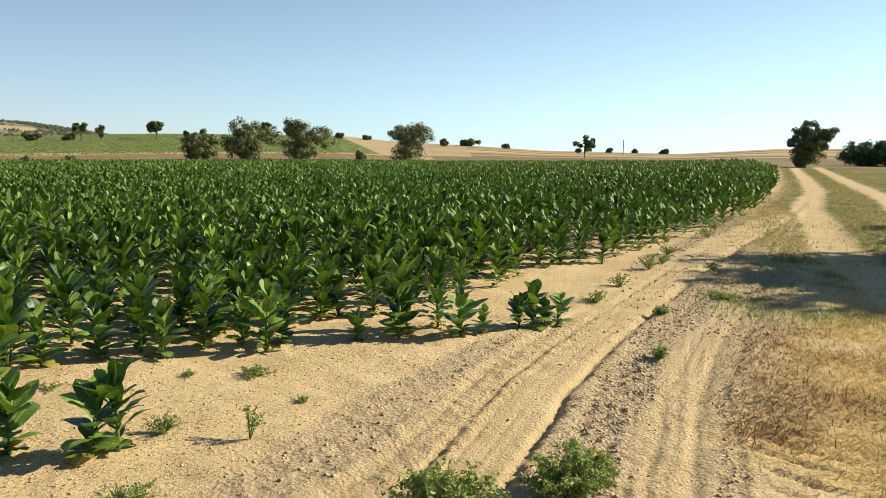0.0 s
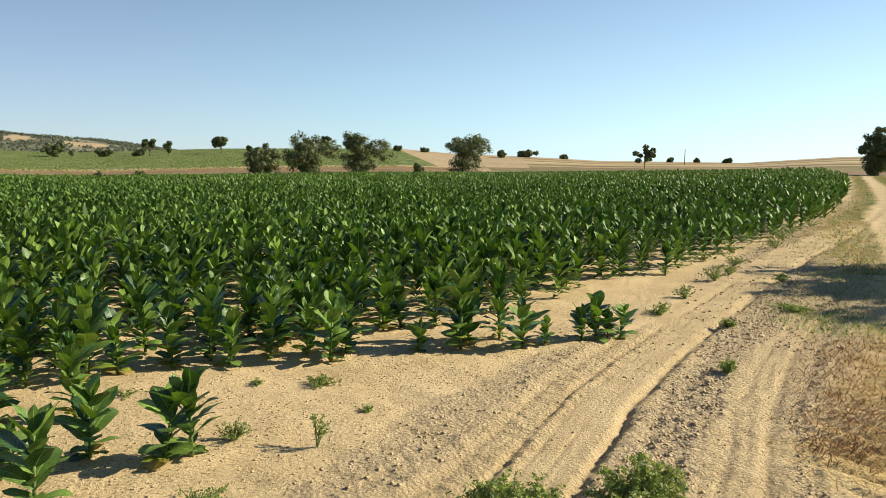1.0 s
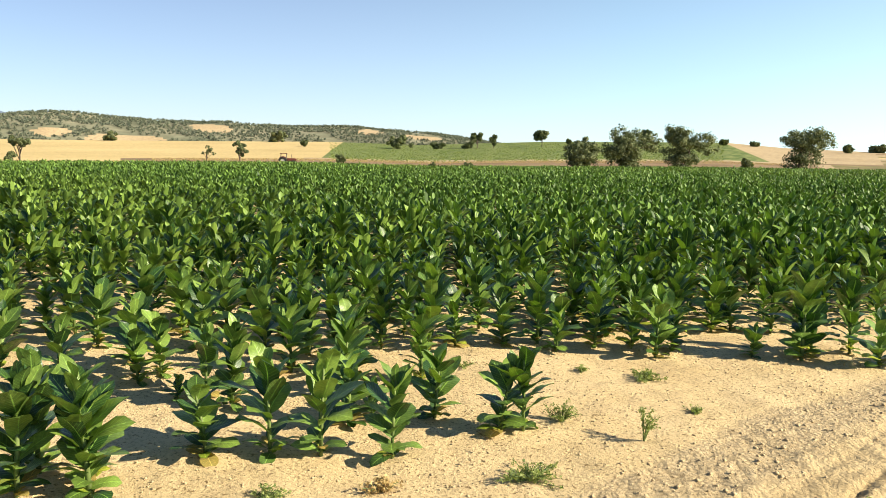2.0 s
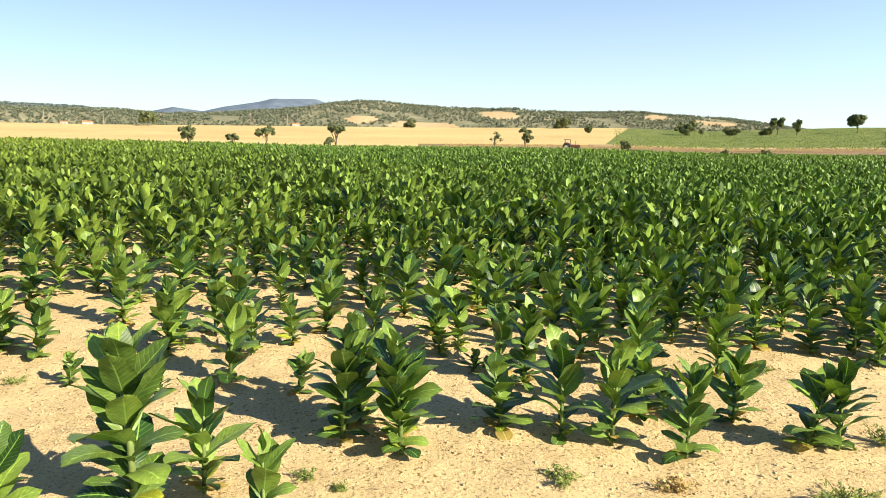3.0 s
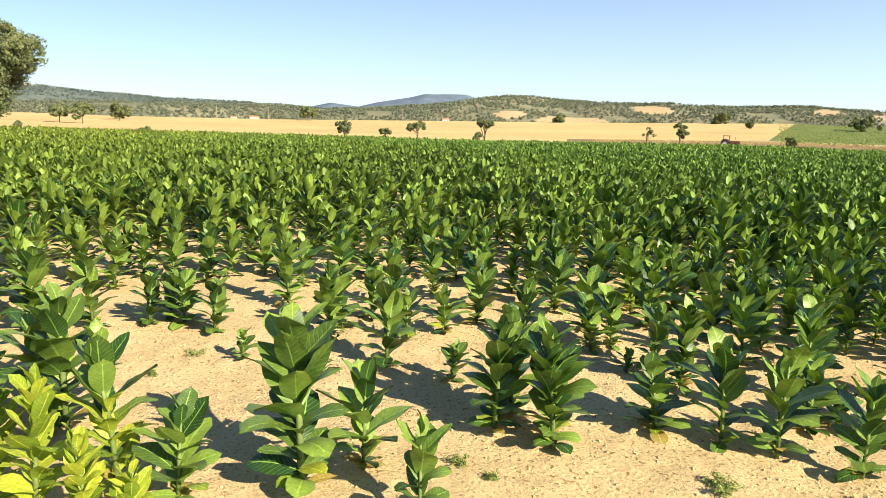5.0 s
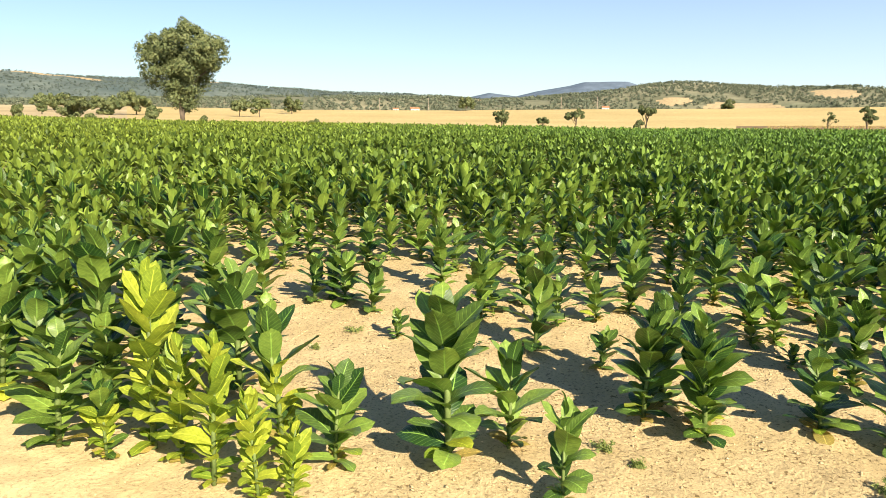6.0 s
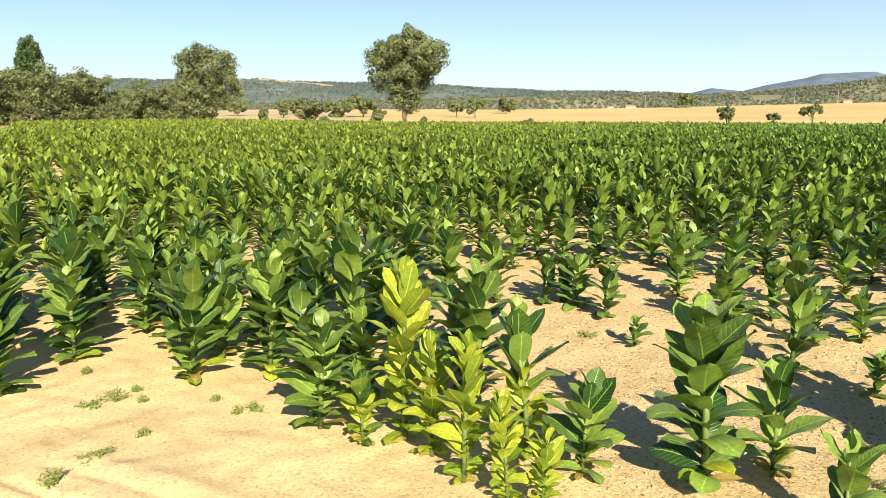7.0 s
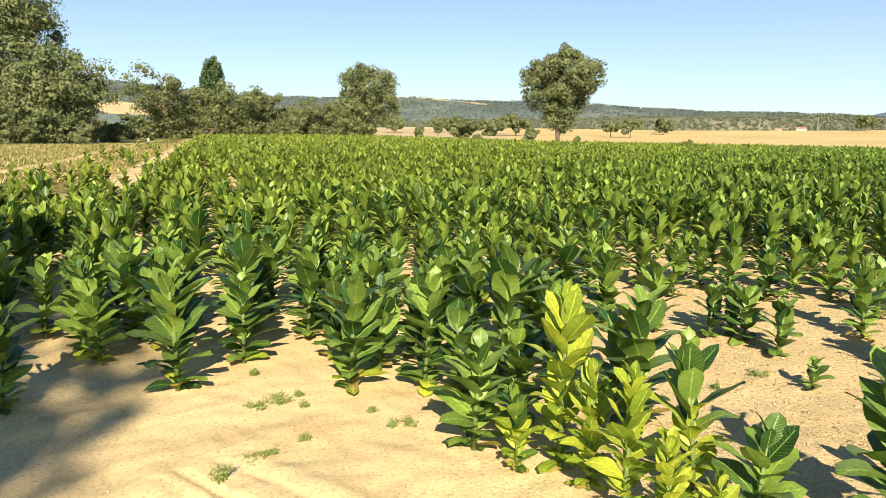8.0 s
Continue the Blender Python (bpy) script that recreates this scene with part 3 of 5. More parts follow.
# ---- trees ----
def core_shape():
    bm = bmesh.new()
    bmesh.ops.create_icosphere(bm, subdivisions=1, radius=1.0)
    bm.verts.ensure_lookup_table()
    out = np.array([v.co[:] for v in bm.verts]), np.array([[v.index for v in f.verts] for f in bm.faces])
    bm.free()
    return out


CORE = core_shape()                        # the dense inside of one clump of leaves


def tree(name, az, r, tall, wide, label, leaves=OAK, crown_from=0.2, clumps=70, per=80, size=0.16, seed=0, lobes=(), place=None, category="tree", sway=0.04, column=False):
    """A tapered trunk with limbs under a crown of many small leaves in uneven clumps."""
    rng = np.random.default_rng(1000 + seed)
    x, y, z = place if place else spot(az, r)
    root = tagged(empty(name, pose(x, y, z - 0.05)), label, category)
    centre, half = tall * (1 + crown_from) / 2, tall * (1 - crown_from) / 2
    unit = lambda n: (lambda v: v / np.linalg.norm(v, axis=1)[:, None])(rng.normal(size=(n, 3)))
    if column:
        d = unit(clumps)
        d /= (np.hypot(d[:, 0], d[:, 1]) ** 3 + np.abs(d[:, 2]) ** 3)[:, None] ** (1 / 3)
        c = d * rng.random((clumps, 1)) ** 0.36 * (0.92 + 0.08 * rng.random((clumps, 1))) * (wide * 0.40, wide * 0.40, half * 0.87) + (0, 0, centre)
        rad = wide * (0.06 + 0.075 * rng.random(clumps) ** 1.5) * 0.8
    else:                                   # the crown is built of boughs, each a rounded mass of clumps
        boughs = max(7, min(26, clumps // 8))
        b = unit(boughs)
        b[:, 2] = b[:, 2] * 0.9 + 0.1
        reach = 0.50 + 0.20 * rng.random((boughs, 1))
        heart = b * reach * (wide * 0.5, wide * 0.5, half * 1.12) + (0, 0, centre)
        heart[0] = (0, 0, centre)
        if crown_from < 0.1:                # some hang down to the ground
            heart[2::4, :2] *= 0.5
            heart[2::4, 2] = tall * rng.uniform(0.12, 0.26, len(heart[2::4]))
        girth = wide * rng.uniform(0.15, 0.23, boughs) * (1.2 if boughs < 10 else 1.0)
        own = np.arange(clumps) % boughs
        d = unit(clumps)
        d[:, 2] = np.abs(d[:, 2]) * np.where(rng.random(clumps) < 0.7, 1, -1)
        c = heart[own] + d * girth[own][:, None] * rng.uniform(0.55, 1.0, (clumps, 1)) * (1, 1, 0.8)
        rad = girth[own] * rng.uniform(0.28, 0.5, clumps)
    c[:, :2] += sway * wide * np.sin(c[:, 2:3] * 2.3 / half + seed + np.array([0, 1.7]))
    for lx, ly, lz, lr, ln in lobes:
        e = rng.normal(size=(ln, 3)) * lr * 0.5 + (lx, ly, lz)
        c, rad = np.concatenate([c, e]), np.concatenate([rad, wide * rng.uniform(0.05, 0.10, ln)])
    bm = bmesh.new()
    top = Vector((rng.normal() * 0.03 * wide, rng.normal() * 0.03 * wide, tall * 0.62))
    base_r = max(0.05, tall * 0.028)
    pts = [Vector((0, 0, -0.1)), Vector((0.01 * tall, 0, tall * 0.12)), top * 0.5 + Vector((0.012 * tall, 0.01 * tall, 0)), top]
    tube(bm, pts, [base_r * 1.35, base_r, base_r * 0.75, base_r * 0.25])
    for k in rng.choice(len(c), min(12, len(c)), replace=False):
        end = Vector(c[k])
        start = Vector((0, 0, 0)).lerp(top, 0.25 + 0.6 * rng.random())
        if end.z < start.z:
            start = Vector((0, 0, max(tall * 0.1, end.z * 0.5)))
        mid = start.lerp(end, 0.55) + Vector((0, 0, 0.05 * tall))
        tube(bm, [start, mid, end], [base_r * 0.42, base_r * 0.26, base_r * 0.08], 5)
    part("trunk", bm, BARK, root, "", True)
    v, q = clump_cloud(rng, c, rad, int(per * 1.3), size * 1.1, 1.4 if column else 0.85, 0.72, 0.42)
    ball, faces = CORE
    core = ball * rng.uniform(0.2, 0.5, (len(c), len(ball), 1)) * rad[:, None, None] * (1, 1, 1.3 if column else 0.75) + c[:, None, :]
    q = np.concatenate([q, (faces + (np.arange(len(c)) * len(ball))[:, None, None]).reshape(-1, 3) + len(v)])
    v = np.concatenate([v, core.reshape(-1, 3)])
    v[:, 2] = np.maximum(v[:, 2], 0.05)
    crown = new("crown", raw_mesh("crown", v, q, leaves))
    crown.parent = root
    return root


DEG = math.pi / 180
tree("oak_tree", 91.6, 108, 12.8, 12.4, "large round-topped oak behind the field", BUSH, 0.31, 250, 75, 0.19, 7,
     [(0.2, 0, 5.2, 2.0, 30), (0.0, 0.2, 4.0, 1.5, 22)])
tree("oak_tree", 105.5, 124, 12.4, 13.6, "broad leafy oak reaching down to the crop", BUSH, 0.03, 260, 75, 0.19, 2)
tree("poplar", 116.6, 185, 18.6, 7.0, "tall narrow dark green poplar", POPLAR, 0.1, 400, 45, 0.22, 3, sway=0.0, column=True)
for n, (az, r, td, wd) in enumerate([(119.6, 135, 5.1, 6.0), (115.4, 138, 4.0, 5.4), (112.4, 142, 3.1, 4.2), (109.6, 140, 2.6, 4.0), (107.8, 146, 2.7, 3.0), (117.6, 150, 3.4, 4.0), (113.9, 150, 3.0, 4.0), (111.0, 150, 2.4, 3.0)]):
    tree("oak_tree", az, r, r * td * DEG, r * wd * DEG, "dense grey-green oak in the row behind the field", BUSH if n % 2 else OAK, 0.0, 150, 60, 0.2, 10 + n)
tree("oak_tree", 127.2, 88, 8.5, 13.6, "broad bushy oak with pale olive leaves by the path", BUSH, 0.0, 260, 100, 0.18, 20)
tree("oak_tree", 130.8, 98, 17.0, 18.2, "tall dark oak beside the path", BUSH, 0.05, 280, 100, 0.19, 21)
tree("oak_tree", 134.2, 80, 8.6, 11.4, "bushy oak by the dirt path", BUSH, 0.0, 160, 80, 0.12, 22)
for n in range(14):
    az, r = 107.4 + 1.25 * n, 131 + 5 * (n * 7 % 4)
    tree("shrub", az, r, r * (1.0 + 0.25 * (n % 3)) * DEG, r * 2.1 * DEG, "grey-green shrub under the row of oaks", OAK if n % 3 else BUSH, 0.0, 40, 50, 0.17, 150 + n, category="shrub")
for n, (az, r, td, wd) in enumerate([(126.4, 84, 1.9, 3.0), (128.2, 83, 2.1, 3.4), (130.4, 81, 1.8, 3.2), (124.9, 90, 1.2, 1.8)]):
    tree("shrub", az, r, r * td * DEG, r * wd * DEG, "olive-green bush under the oaks by the path", BUSH, 0.0, 60, 60, 0.12, 170 + n, category="shrub")
for n, (az, r, td, wd) in enumerate([(123.6, 95, 1.5, 2.4), (122.0, 120, 1.6, 2.2), (125.2, 80, 1.3, 1.6), (121.0, 110, 1.1, 1.6)]):
    tree("shrub", az, r, r * td * DEG, r * wd * DEG, "dark green shrub at the end of the field", OAK, 0.0, 40, 60, 0.2, 30 + n, category="shrub")
for n, (az, r, td, wd, cf) in enumerate([(98.5, 140, 1.7, 2.7, 0.1), (96.4, 230, 1.2, 2.2, 0.1), (94.6, 240, 1.5, 2.4, 0.1), (93.6, 104, 1.15, 1.8, 0.0), (101.8, 150, 0.9, 1.4, 0.0), (100.4, 220, 1.1, 1.3, 0.1),
                                      (87.7, 245, 1.15, 1.6, 0.25), (86.3, 240, 1.3, 1.6, 0.25), (83.9, 345, 0.8, 1.2, 0.1), (90.2, 118, 0.55, 0.6, 0.1), (82.4, 108, 0.5, 0.9, 0.0),
                                      (97.5, 135, 0.55, 0.7, 0.0), (103.6, 260, 1.2, 2.0, 0.1), (107.0, 200, 1.6, 2.2, 0.0), (99.6, 300, 1.0, 2.0, 0.1)]):
    tree("oak_tree" if td > 0.7 else "shrub", az, r, r * td * DEG, r * wd * DEG, "rounded olive-green oak standing in the stubble" if td > 0.7 else "small dark bush at the field edge",
         BUSH, cf, 44, 60, r * 0.0018, 40 + n, category="tree" if td > 0.7 else "shrub")
for n, (az, r, td, wd, cf) in enumerate([(68.5, 103, 1.7, 1.35, 0.25), (65.5, 110, 1.1, 0.75, 0.3), (63.1, 125, 1.5, 1.1, 0.3), (58.1, 104, 1.95, 1.1, 0.45), (58.5, 103, 1.0, 0.95, 0.0), (46.3, 126, 1.35, 1.2, 0.4),
                                      (44.0, 124, 1.8, 0.9, 0.25), (41.3, 392, 0.75, 1.7, 0.0), (32.6, 335, 1.15, 2.0, 0.0), (29.6, 340, 0.5, 1.2, 0.0), (39.4, 330, 0.4, 0.6, 0.2), (71.2, 385, 1.0, 1.5, 0.15),
                                      (84.0, 310, 1.1, 1.5, 0.2), (52.6, 395, 0.55, 1.1, 0.0), (36.8, 116, 0.95, 0.8, 0.1), (29.8, 122, 0.5, 0.6, 0.0), (27.2, 125, 0.55, 0.8, 0.0)]):
    tree("sapling" if r < 130 else "oak_tree", az, r, r * td * DEG, r * wd * (1.25 if n < 7 else 1.0) * DEG, "slim young tree at the edge of the crop" if r < 130 else "dark rounded oak on the far field edge",
         BUSH if r < 130 else OAK, cf, 28 if n != 5 else 12, 60 if n != 5 else 12, r * 0.0015, 60 + n)
for n, (az, r, td, wd, cf) in enumerate([(18.7, 138, 2.25, 3.2, 0.0), (15.4, 142, 3.0, 4.1, 0.05), (11.4, 152, 3.1, 3.8, 0.05), (4.1, 172, 2.75, 4.0, 0.03)]):
    tree("oak_tree", az, r, r * td * DEG, r * wd * 1.1 * DEG, "dense olive-green oak at the far end of the crop", BUSH, cf, 130, 55, 0.21, 90 + n)
for n, (az, r, td, wd, cf) in enumerate([(7.4, 150, 0.9, 1.3, 0.0), (21.8, 345, 1.15, 1.3, 0.35), (26.6, 340, 1.25, 1.0, 0.1), (25.4, 335, 1.0, 0.5, 0.1), (27.4, 335, 0.6, 0.9, 0.0), (19.8, 350, 0.5, 0.4, 0.3), (14.4, 330, 1.3, 1.2, 0.4),
                                      (9.0, 370, 0.45, 0.5, 0.0), (7.0, 385, 0.3, 0.7, 0.0), (1.3, 370, 0.55, 0.9, 0.0), (-0.6, 390, 0.35, 1.4, 0.0), (-9.2, 235, 1.5, 1.8, 0.25), (-14.8, 385, 0.22, 0.7, 0.0), (-12.8, 385, 0.25, 0.4, 0.0),
                                      (-10.9, 385, 0.25, 0.5, 0.0), (-3.4, 392, 0.2, 0.8, 0.0)]):
    tree("oak_tree" if td > 0.5 else "shrub", az, r, r * td * DEG, r * wd * DEG, "dark green tree on the low rise" if td > 0.5 else "small dark bush on the skyline", OAK, cf, 30, 40, r * 0.0022, 100 + n, category="tree" if td > 0.5 else "shrub")
tree("oak_tree", -24.1, 98, 5.2, 5.4, "dark leaning oak at the bend of the track", OAK, 0.0, 160, 70, 0.12, 120, [(2.0, -0.8, 3.9, 0.8, 22), (1.4, -0.6, 3.0, 0.9, 24), (0.2, 0.0, 3.6, 1.3, 40)])
for n, (az, r) in enumerate([(-27.4, 118), (-28.4, 120), (-29.4, 117), (-30.5, 118), (-31.6, 115), (-32.8, 114)]):
    tree("shrub", az, r, r * 1.5 * DEG, r * 3.5 * DEG, "dense dark green hedge shrub", POPLAR, -0.15, 70, 50, 0.17, 130 + n, category="shrub")
# the trees whose shade falls across the track and the headland
tree("oak_tree", 0, 0, 7.4, 9.0, "leafy oak that shades the track", OAK, 0.2, 240, 60, 0.18, 140, place=(18.9, 13.4, 0.0))
tree("oak_tree", 0, 0, 7.8, 6.4, "leafy oak that shades the far bend of the track", OAK, 0.3, 90, 60, 0.16, 142, place=(23.0, 20.5, 0.0))
tree("oak_tree", 0, 0, 13.0, 6.4, "leafy oak that shades the bare headland", OAK, 0.42, 120, 70, 0.12, 141, place=(13.2, -2.1, 0.0))


# ---- tobacco ----
def leaf_mesh(name, length, width, rise, droop, fold, base, tip, material, rows=7):
    """One sessile blade along +x with a folded midrib, a waved margin and an arching tip."""
    bm = bmesh.new()
    uv = bm.loops.layers.uv.new("UVMap")
    top = (base / (base + tip)) ** base * (tip / (base + tip)) ** tip
    pts, x, z, ang = [], 0.0, 0.0, rise
    for i in range(rows + 1):
        k = i / rows
        w = max(width * (0.03 + 0.97 * k) ** base * (1 - k) ** tip / top, 0.012)
        wave = 0.07 * width * math.sin(k * 10.0 + width * 60 + fold * 9)
        pts.append((x, z, w, wave, k))
        x += length / rows * math.cos(ang)
        z += length / rows * math.sin(ang)
        ang -= droop / rows * (0.5 + k)
    grid = []
    for x, z, w, wave, k in pts:
        line = []
        for s in (-1, -0.5, 0, 0.5, 1):
            up = abs(s) * fold * w * (0.42 if abs(s) == 1 else 0.62) + (wave if abs(s) == 1 else -0.3 * wave) * s
            line.append((bm.verts.new((x - abs(s) * 0.02, s * w / 2, z + up)), (s + 1) / 2, k))
        grid.append(line)
    for a, b in zip(grid, grid[1:]):
        for i in range(4):
            quad = (a[i], b[i], b[i + 1], a[i + 1])
            f = bm.faces.new([q[0] for q in quad])
            for loop, q in zip(f.loops, quad):
                loop[uv].uv = q[1:]
    return bm_mesh(name, bm, material, True)


def blades(material):
    """Five shapes of leaf: two broad and arching, one narrow, one drooping, one cupped."""
    return [leaf_mesh("leaf", 1.0, w, r, d, f, b, t, material) for w, r, d, f, b, t in
            ((0.42, 0.25, 0.7, 0.22, 0.62, 0.55), (0.47, 0.35, 1.1, 0.16, 0.70, 0.50), (0.34, 0.10, 0.45, 0.34, 0.60, 0.70), (0.50, 0.30, 1.5, 0.12, 0.75, 0.52), (0.43, 0.0, -0.15, 0.30, 0.68, 0.55))]


BLADES = {"green": blades(LEAF), "pale": blades(PALE), "dry": blades(YELLOW)}
# leaf length and tilt (degrees) from the foot of a plant to its tip
UP_STEM, LEAF_LONG, LEAF_TILT = [0, 0.15, 0.4, 0.7, 0.88, 1], [0.16, 0.22, 0.305, 0.31, 0.26, 0.19], [4, 18, 37, 50, 60, 71]


def tobacco(kind, count, seed, spread, labels, pale_to=0.2, pale_part=0.12):
    """A plant 1 m high: a stem with leaves in a spiral, broad and spreading below, narrow and upright at the top."""
    rng = random.Random(seed)
    root = tagged(empty("tobacco_plant", pose(0, 0, -50)), labels, "tobacco plant", "tobacco plants in the field")
    bm = bmesh.new()
    lean = (rng.uniform(-0.08, 0.08), rng.uniform(-0.08, 0.08))
    tube(bm, [(0, 0, -0.06), (lean[0] * 0.3, lean[1] * 0.3, 0.4), (lean[0], lean[1], 0.86)], [0.016, 0.014, 0.006], 6)
    part("stem", bm, STEM, root, "", True)
    turn = rng.uniform(0, 6.28)
    small = 4
    for i in range(count + small):
        turn += 2.4 + rng.uniform(-0.5, 0.5)
        if i < small:                       # little ragged leaves round the foot
            h, size, pitch = 0.02 + 0.02 * i, spread * rng.uniform(0.10, 0.16), rng.uniform(-5, 45)
            tone = "dry" if rng.random() < 0.3 else "pale" if rng.random() < 0.6 else kind
            shape = rng.choice((1, 3))
        else:
            k = (i - small) / (count - 1)
            h = 0.03 + 0.80 * k ** 1.22
            size = spread * float(np.interp(k, UP_STEM, LEAF_LONG)) * rng.uniform(0.78, 1.18)
            pitch = float(np.interp(k, UP_STEM, LEAF_TILT)) + rng.uniform(-15, 13)
            tone = "dry" if k < 0.06 and rng.random() < 0.2 else "pale" if k < pale_to and rng.random() < pale_part else kind
            shape = rng.choice((1, 3, 0, 0)) if k < 0.6 else rng.choice((0, 2, 4, 4))
        leaf = new("leaf", BLADES[tone][shape])
        leaf.parent = root
        leaf.matrix_basis = Matrix.Translation((lean[0] * h, lean[1] * h, h)) @ Euler((rng.uniform(-0.4, 0.4), -radians(pitch), turn), "XYZ").to_matrix().to_4x4() @ Matrix.Diagonal((size, size * rng.uniform(0.88, 1.2), size, 1))
    return root


TALL = "leafy dark green tobacco plant rooted in dry sandy soil"
LOW = "short young tobacco plant with broad green leaves"
LIGHT = "tall yellow-green tobacco plant at the field margin"
MIXED_LABEL = "green tobacco plant with yellowing lower leaves"
GREENS = [tobacco("green", 29 + i % 3, 3 + i, 1.0, TALL) for i in range(7)]
SHORTS = [tobacco("green", 18 + i % 3, 23 + i, 1.27, LOW) for i in range(5)]
PALES = [tobacco("pale", 37, 43 + i, 0.80, LIGHT) for i in range(3)]
MIXED = [tobacco("green", 31, 53 + i, 0.97, MIXED_LABEL, 0.6, 0.8) for i in range(3)]

# the margin's plants, one by one: x, y, height
MARGIN_BROAD = [(-3.00, 0.65, 0.80), (-2.55, 0.98, 0.42), (-2.55, 2.69, 0.55), (-1.57, 3.71, 0.49)]
MARGIN_EAST = [(-3.07, 0.96, 0.47), (-3.12, 0.16, 0.43), (-3.16, 1.72, 0.60), (-3.32, 1.93, 0.62), (-2.87, 1.88, 0.66), (-3.02, 1.98, 0.50),
               (-4.43, 1.69, 0.54), (-4.91, 2.08, 0.36), (-4.94, 2.42, 0.34), (-3.94, 1.91, 0.25), (-6.08, 0.46, 0.38), (-5.98, 0.70, 0.40), (-6.18, 0.64, 0.34), (-5.68, 0.86, 0.38), (-4.93, 0.88, 0.20),
               (-5.97, -0.61, 0.13), (-5.22, 1.60, 0.56), (-5.42, 1.78, 0.46), (-6.27, 1.62, 0.64), (-4.12, 3.15, 0.38), (-4.14, 3.36, 0.42), (-5.10, 2.79, 0.46), (-4.40, 1.25, 0.15),
               (-2.81, 2.50, 0.37), (-2.34, 2.84, 0.54), (-2.01, 3.01, 0.46), (-2.12, 3.65, 0.40), (-2.44, 3.46, 0.24), (-2.55, 4.22, 0.56), (-2.49, 3.29, 0.38), (-3.58, 3.23, 0.44),
               (-3.24, 3.12, 0.57), (-3.66, 3.07, 0.15), (-3.47, 3.94, 0.54), (-3.23, 4.39, 0.57), (-3.30, 4.84, 0.56), (-3.98, 4.23, 0.54), (-3.64, 4.35, 0.56), (-3.07, 4.11, 0.50), (-1.68, 3.63, 0.42),
               (-2.85, 3.72, 0.48), (-4.55, 3.45, 0.48), (-4.62, 2.92, 0.44), (-5.55, 3.05, 0.48), (-5.9, 2.45, 0.46), (-5.6, 2.1, 0.4), (-6.25, 3.02, 0.50), (-6.9, 2.35, 0.5), (-6.66, 3.49, 0.50),
               (-5.15, 3.6, 0.5), (-5.7, 3.8, 0.52), (-4.45, 4.0, 0.52), (-4.9, 4.25, 0.55), (-7.12, 2.73, 0.54), (-7.95, 0.67, 0.56), (-7.70, 0.90, 0.52), (-7.50, 1.19, 0.54), (-7.64, 1.80, 0.53), (-7.0, 1.99, 0.48)]
MARGIN_NORTH = [(-2.83, 5.24, 0.46), (-2.51, 5.48, 0.47), (-2.29, 5.69, 0.70), (-2.07, 5.55, 0.44), (-1.89, 6.30, 0.50), (-1.34, 5.85, 0.54), (-1.27, 6.12, 0.40), (-0.67, 6.28, 0.27),
                (-0.31, 6.40, 0.80), (0.02, 6.80, 0.72), (0.23, 6.48, 0.40), (0.42, 6.58, 0.24), (0.77, 6.82, 0.33), (0.92, 6.91, 0.40), (1.15, 7.06, 0.32), (0.46, 10.32, 0.42), (0.85, 10.28, 0.50),
                (1.43, 11.32, 0.56), (1.73, 11.37, 0.60), (2.42, 11.62, 0.56), (-0.97, 7.23, 0.48), (-1.47, 7.74, 0.54), (-2.33, 6.94, 0.52), (-0.25, 6.55, 0.5), (1.03, 7.0, 0.26)]
MARGIN_WEST = [(-4.18, -2.88, 0.78), (-4.68, -3.85, 0.66), (-5.26, -2.99, 0.82), (-4.38, -1.87, 0.76), (-5.39, -2.51, 0.70), (-4.46, -1.44, 0.72), (-3.69, -3.66, 0.62), (-5.14, -3.75, 0.76), (-5.99, -3.04, 0.74),
               (-3.66, -1.03, 0.60), (-4.19, -0.20, 0.75), (-4.88, -1.02, 0.88), (-4.36, -1.18, 0.52), (-4.80, -1.80, 0.62), (-5.06, -1.62, 0.64), (-5.94, -0.88, 0.70), (-6.17, -0.33, 0.67), (-6.08, 0.07, 0.54),
               (-6.90, -0.66, 0.70), (-4.95, -2.12, 0.66), (-5.40, -1.30, 0.66), (-5.60, -2.00, 0.68), (-5.90, -1.60, 0.68), (-5.00, -4.39, 0.62), (-5.72, -4.27, 0.62), (-5.55, -3.55, 0.70), (-4.72, -0.62, 0.62),
               (-4.52, -3.62, 0.60), (-4.92, -3.42, 0.70), (-4.05, -4.25, 0.60), (-4.75, -2.72, 0.62), (-4.05, -0.86, 0.58), (-4.55, -0.30, 0.5), (-5.4, -0.75, 0.6)]
MARGIN_PALE = [(-3.53, -0.61, 0.92), (-3.35, -0.48, 0.62), (-3.08, -0.35, 0.68), (-2.90, -0.18, 0.52), (-2.82, -0.06, 0.43)]
MARGIN_MIXED = [(-3.34, -0.04, 0.76), (-3.45, -0.80, 0.42)]
MARGIN = MARGIN_EAST + MARGIN_NORTH + MARGIN_WEST

NEAR = 80                                  # plants of the rows that stand as things of their own
ROW, GAP = 0.63, 0.27                      # between rows, and between plants in a row
UX, UY, NX, NY = -0.89, -0.456, -0.456, 0.89     # along the rows, and across them


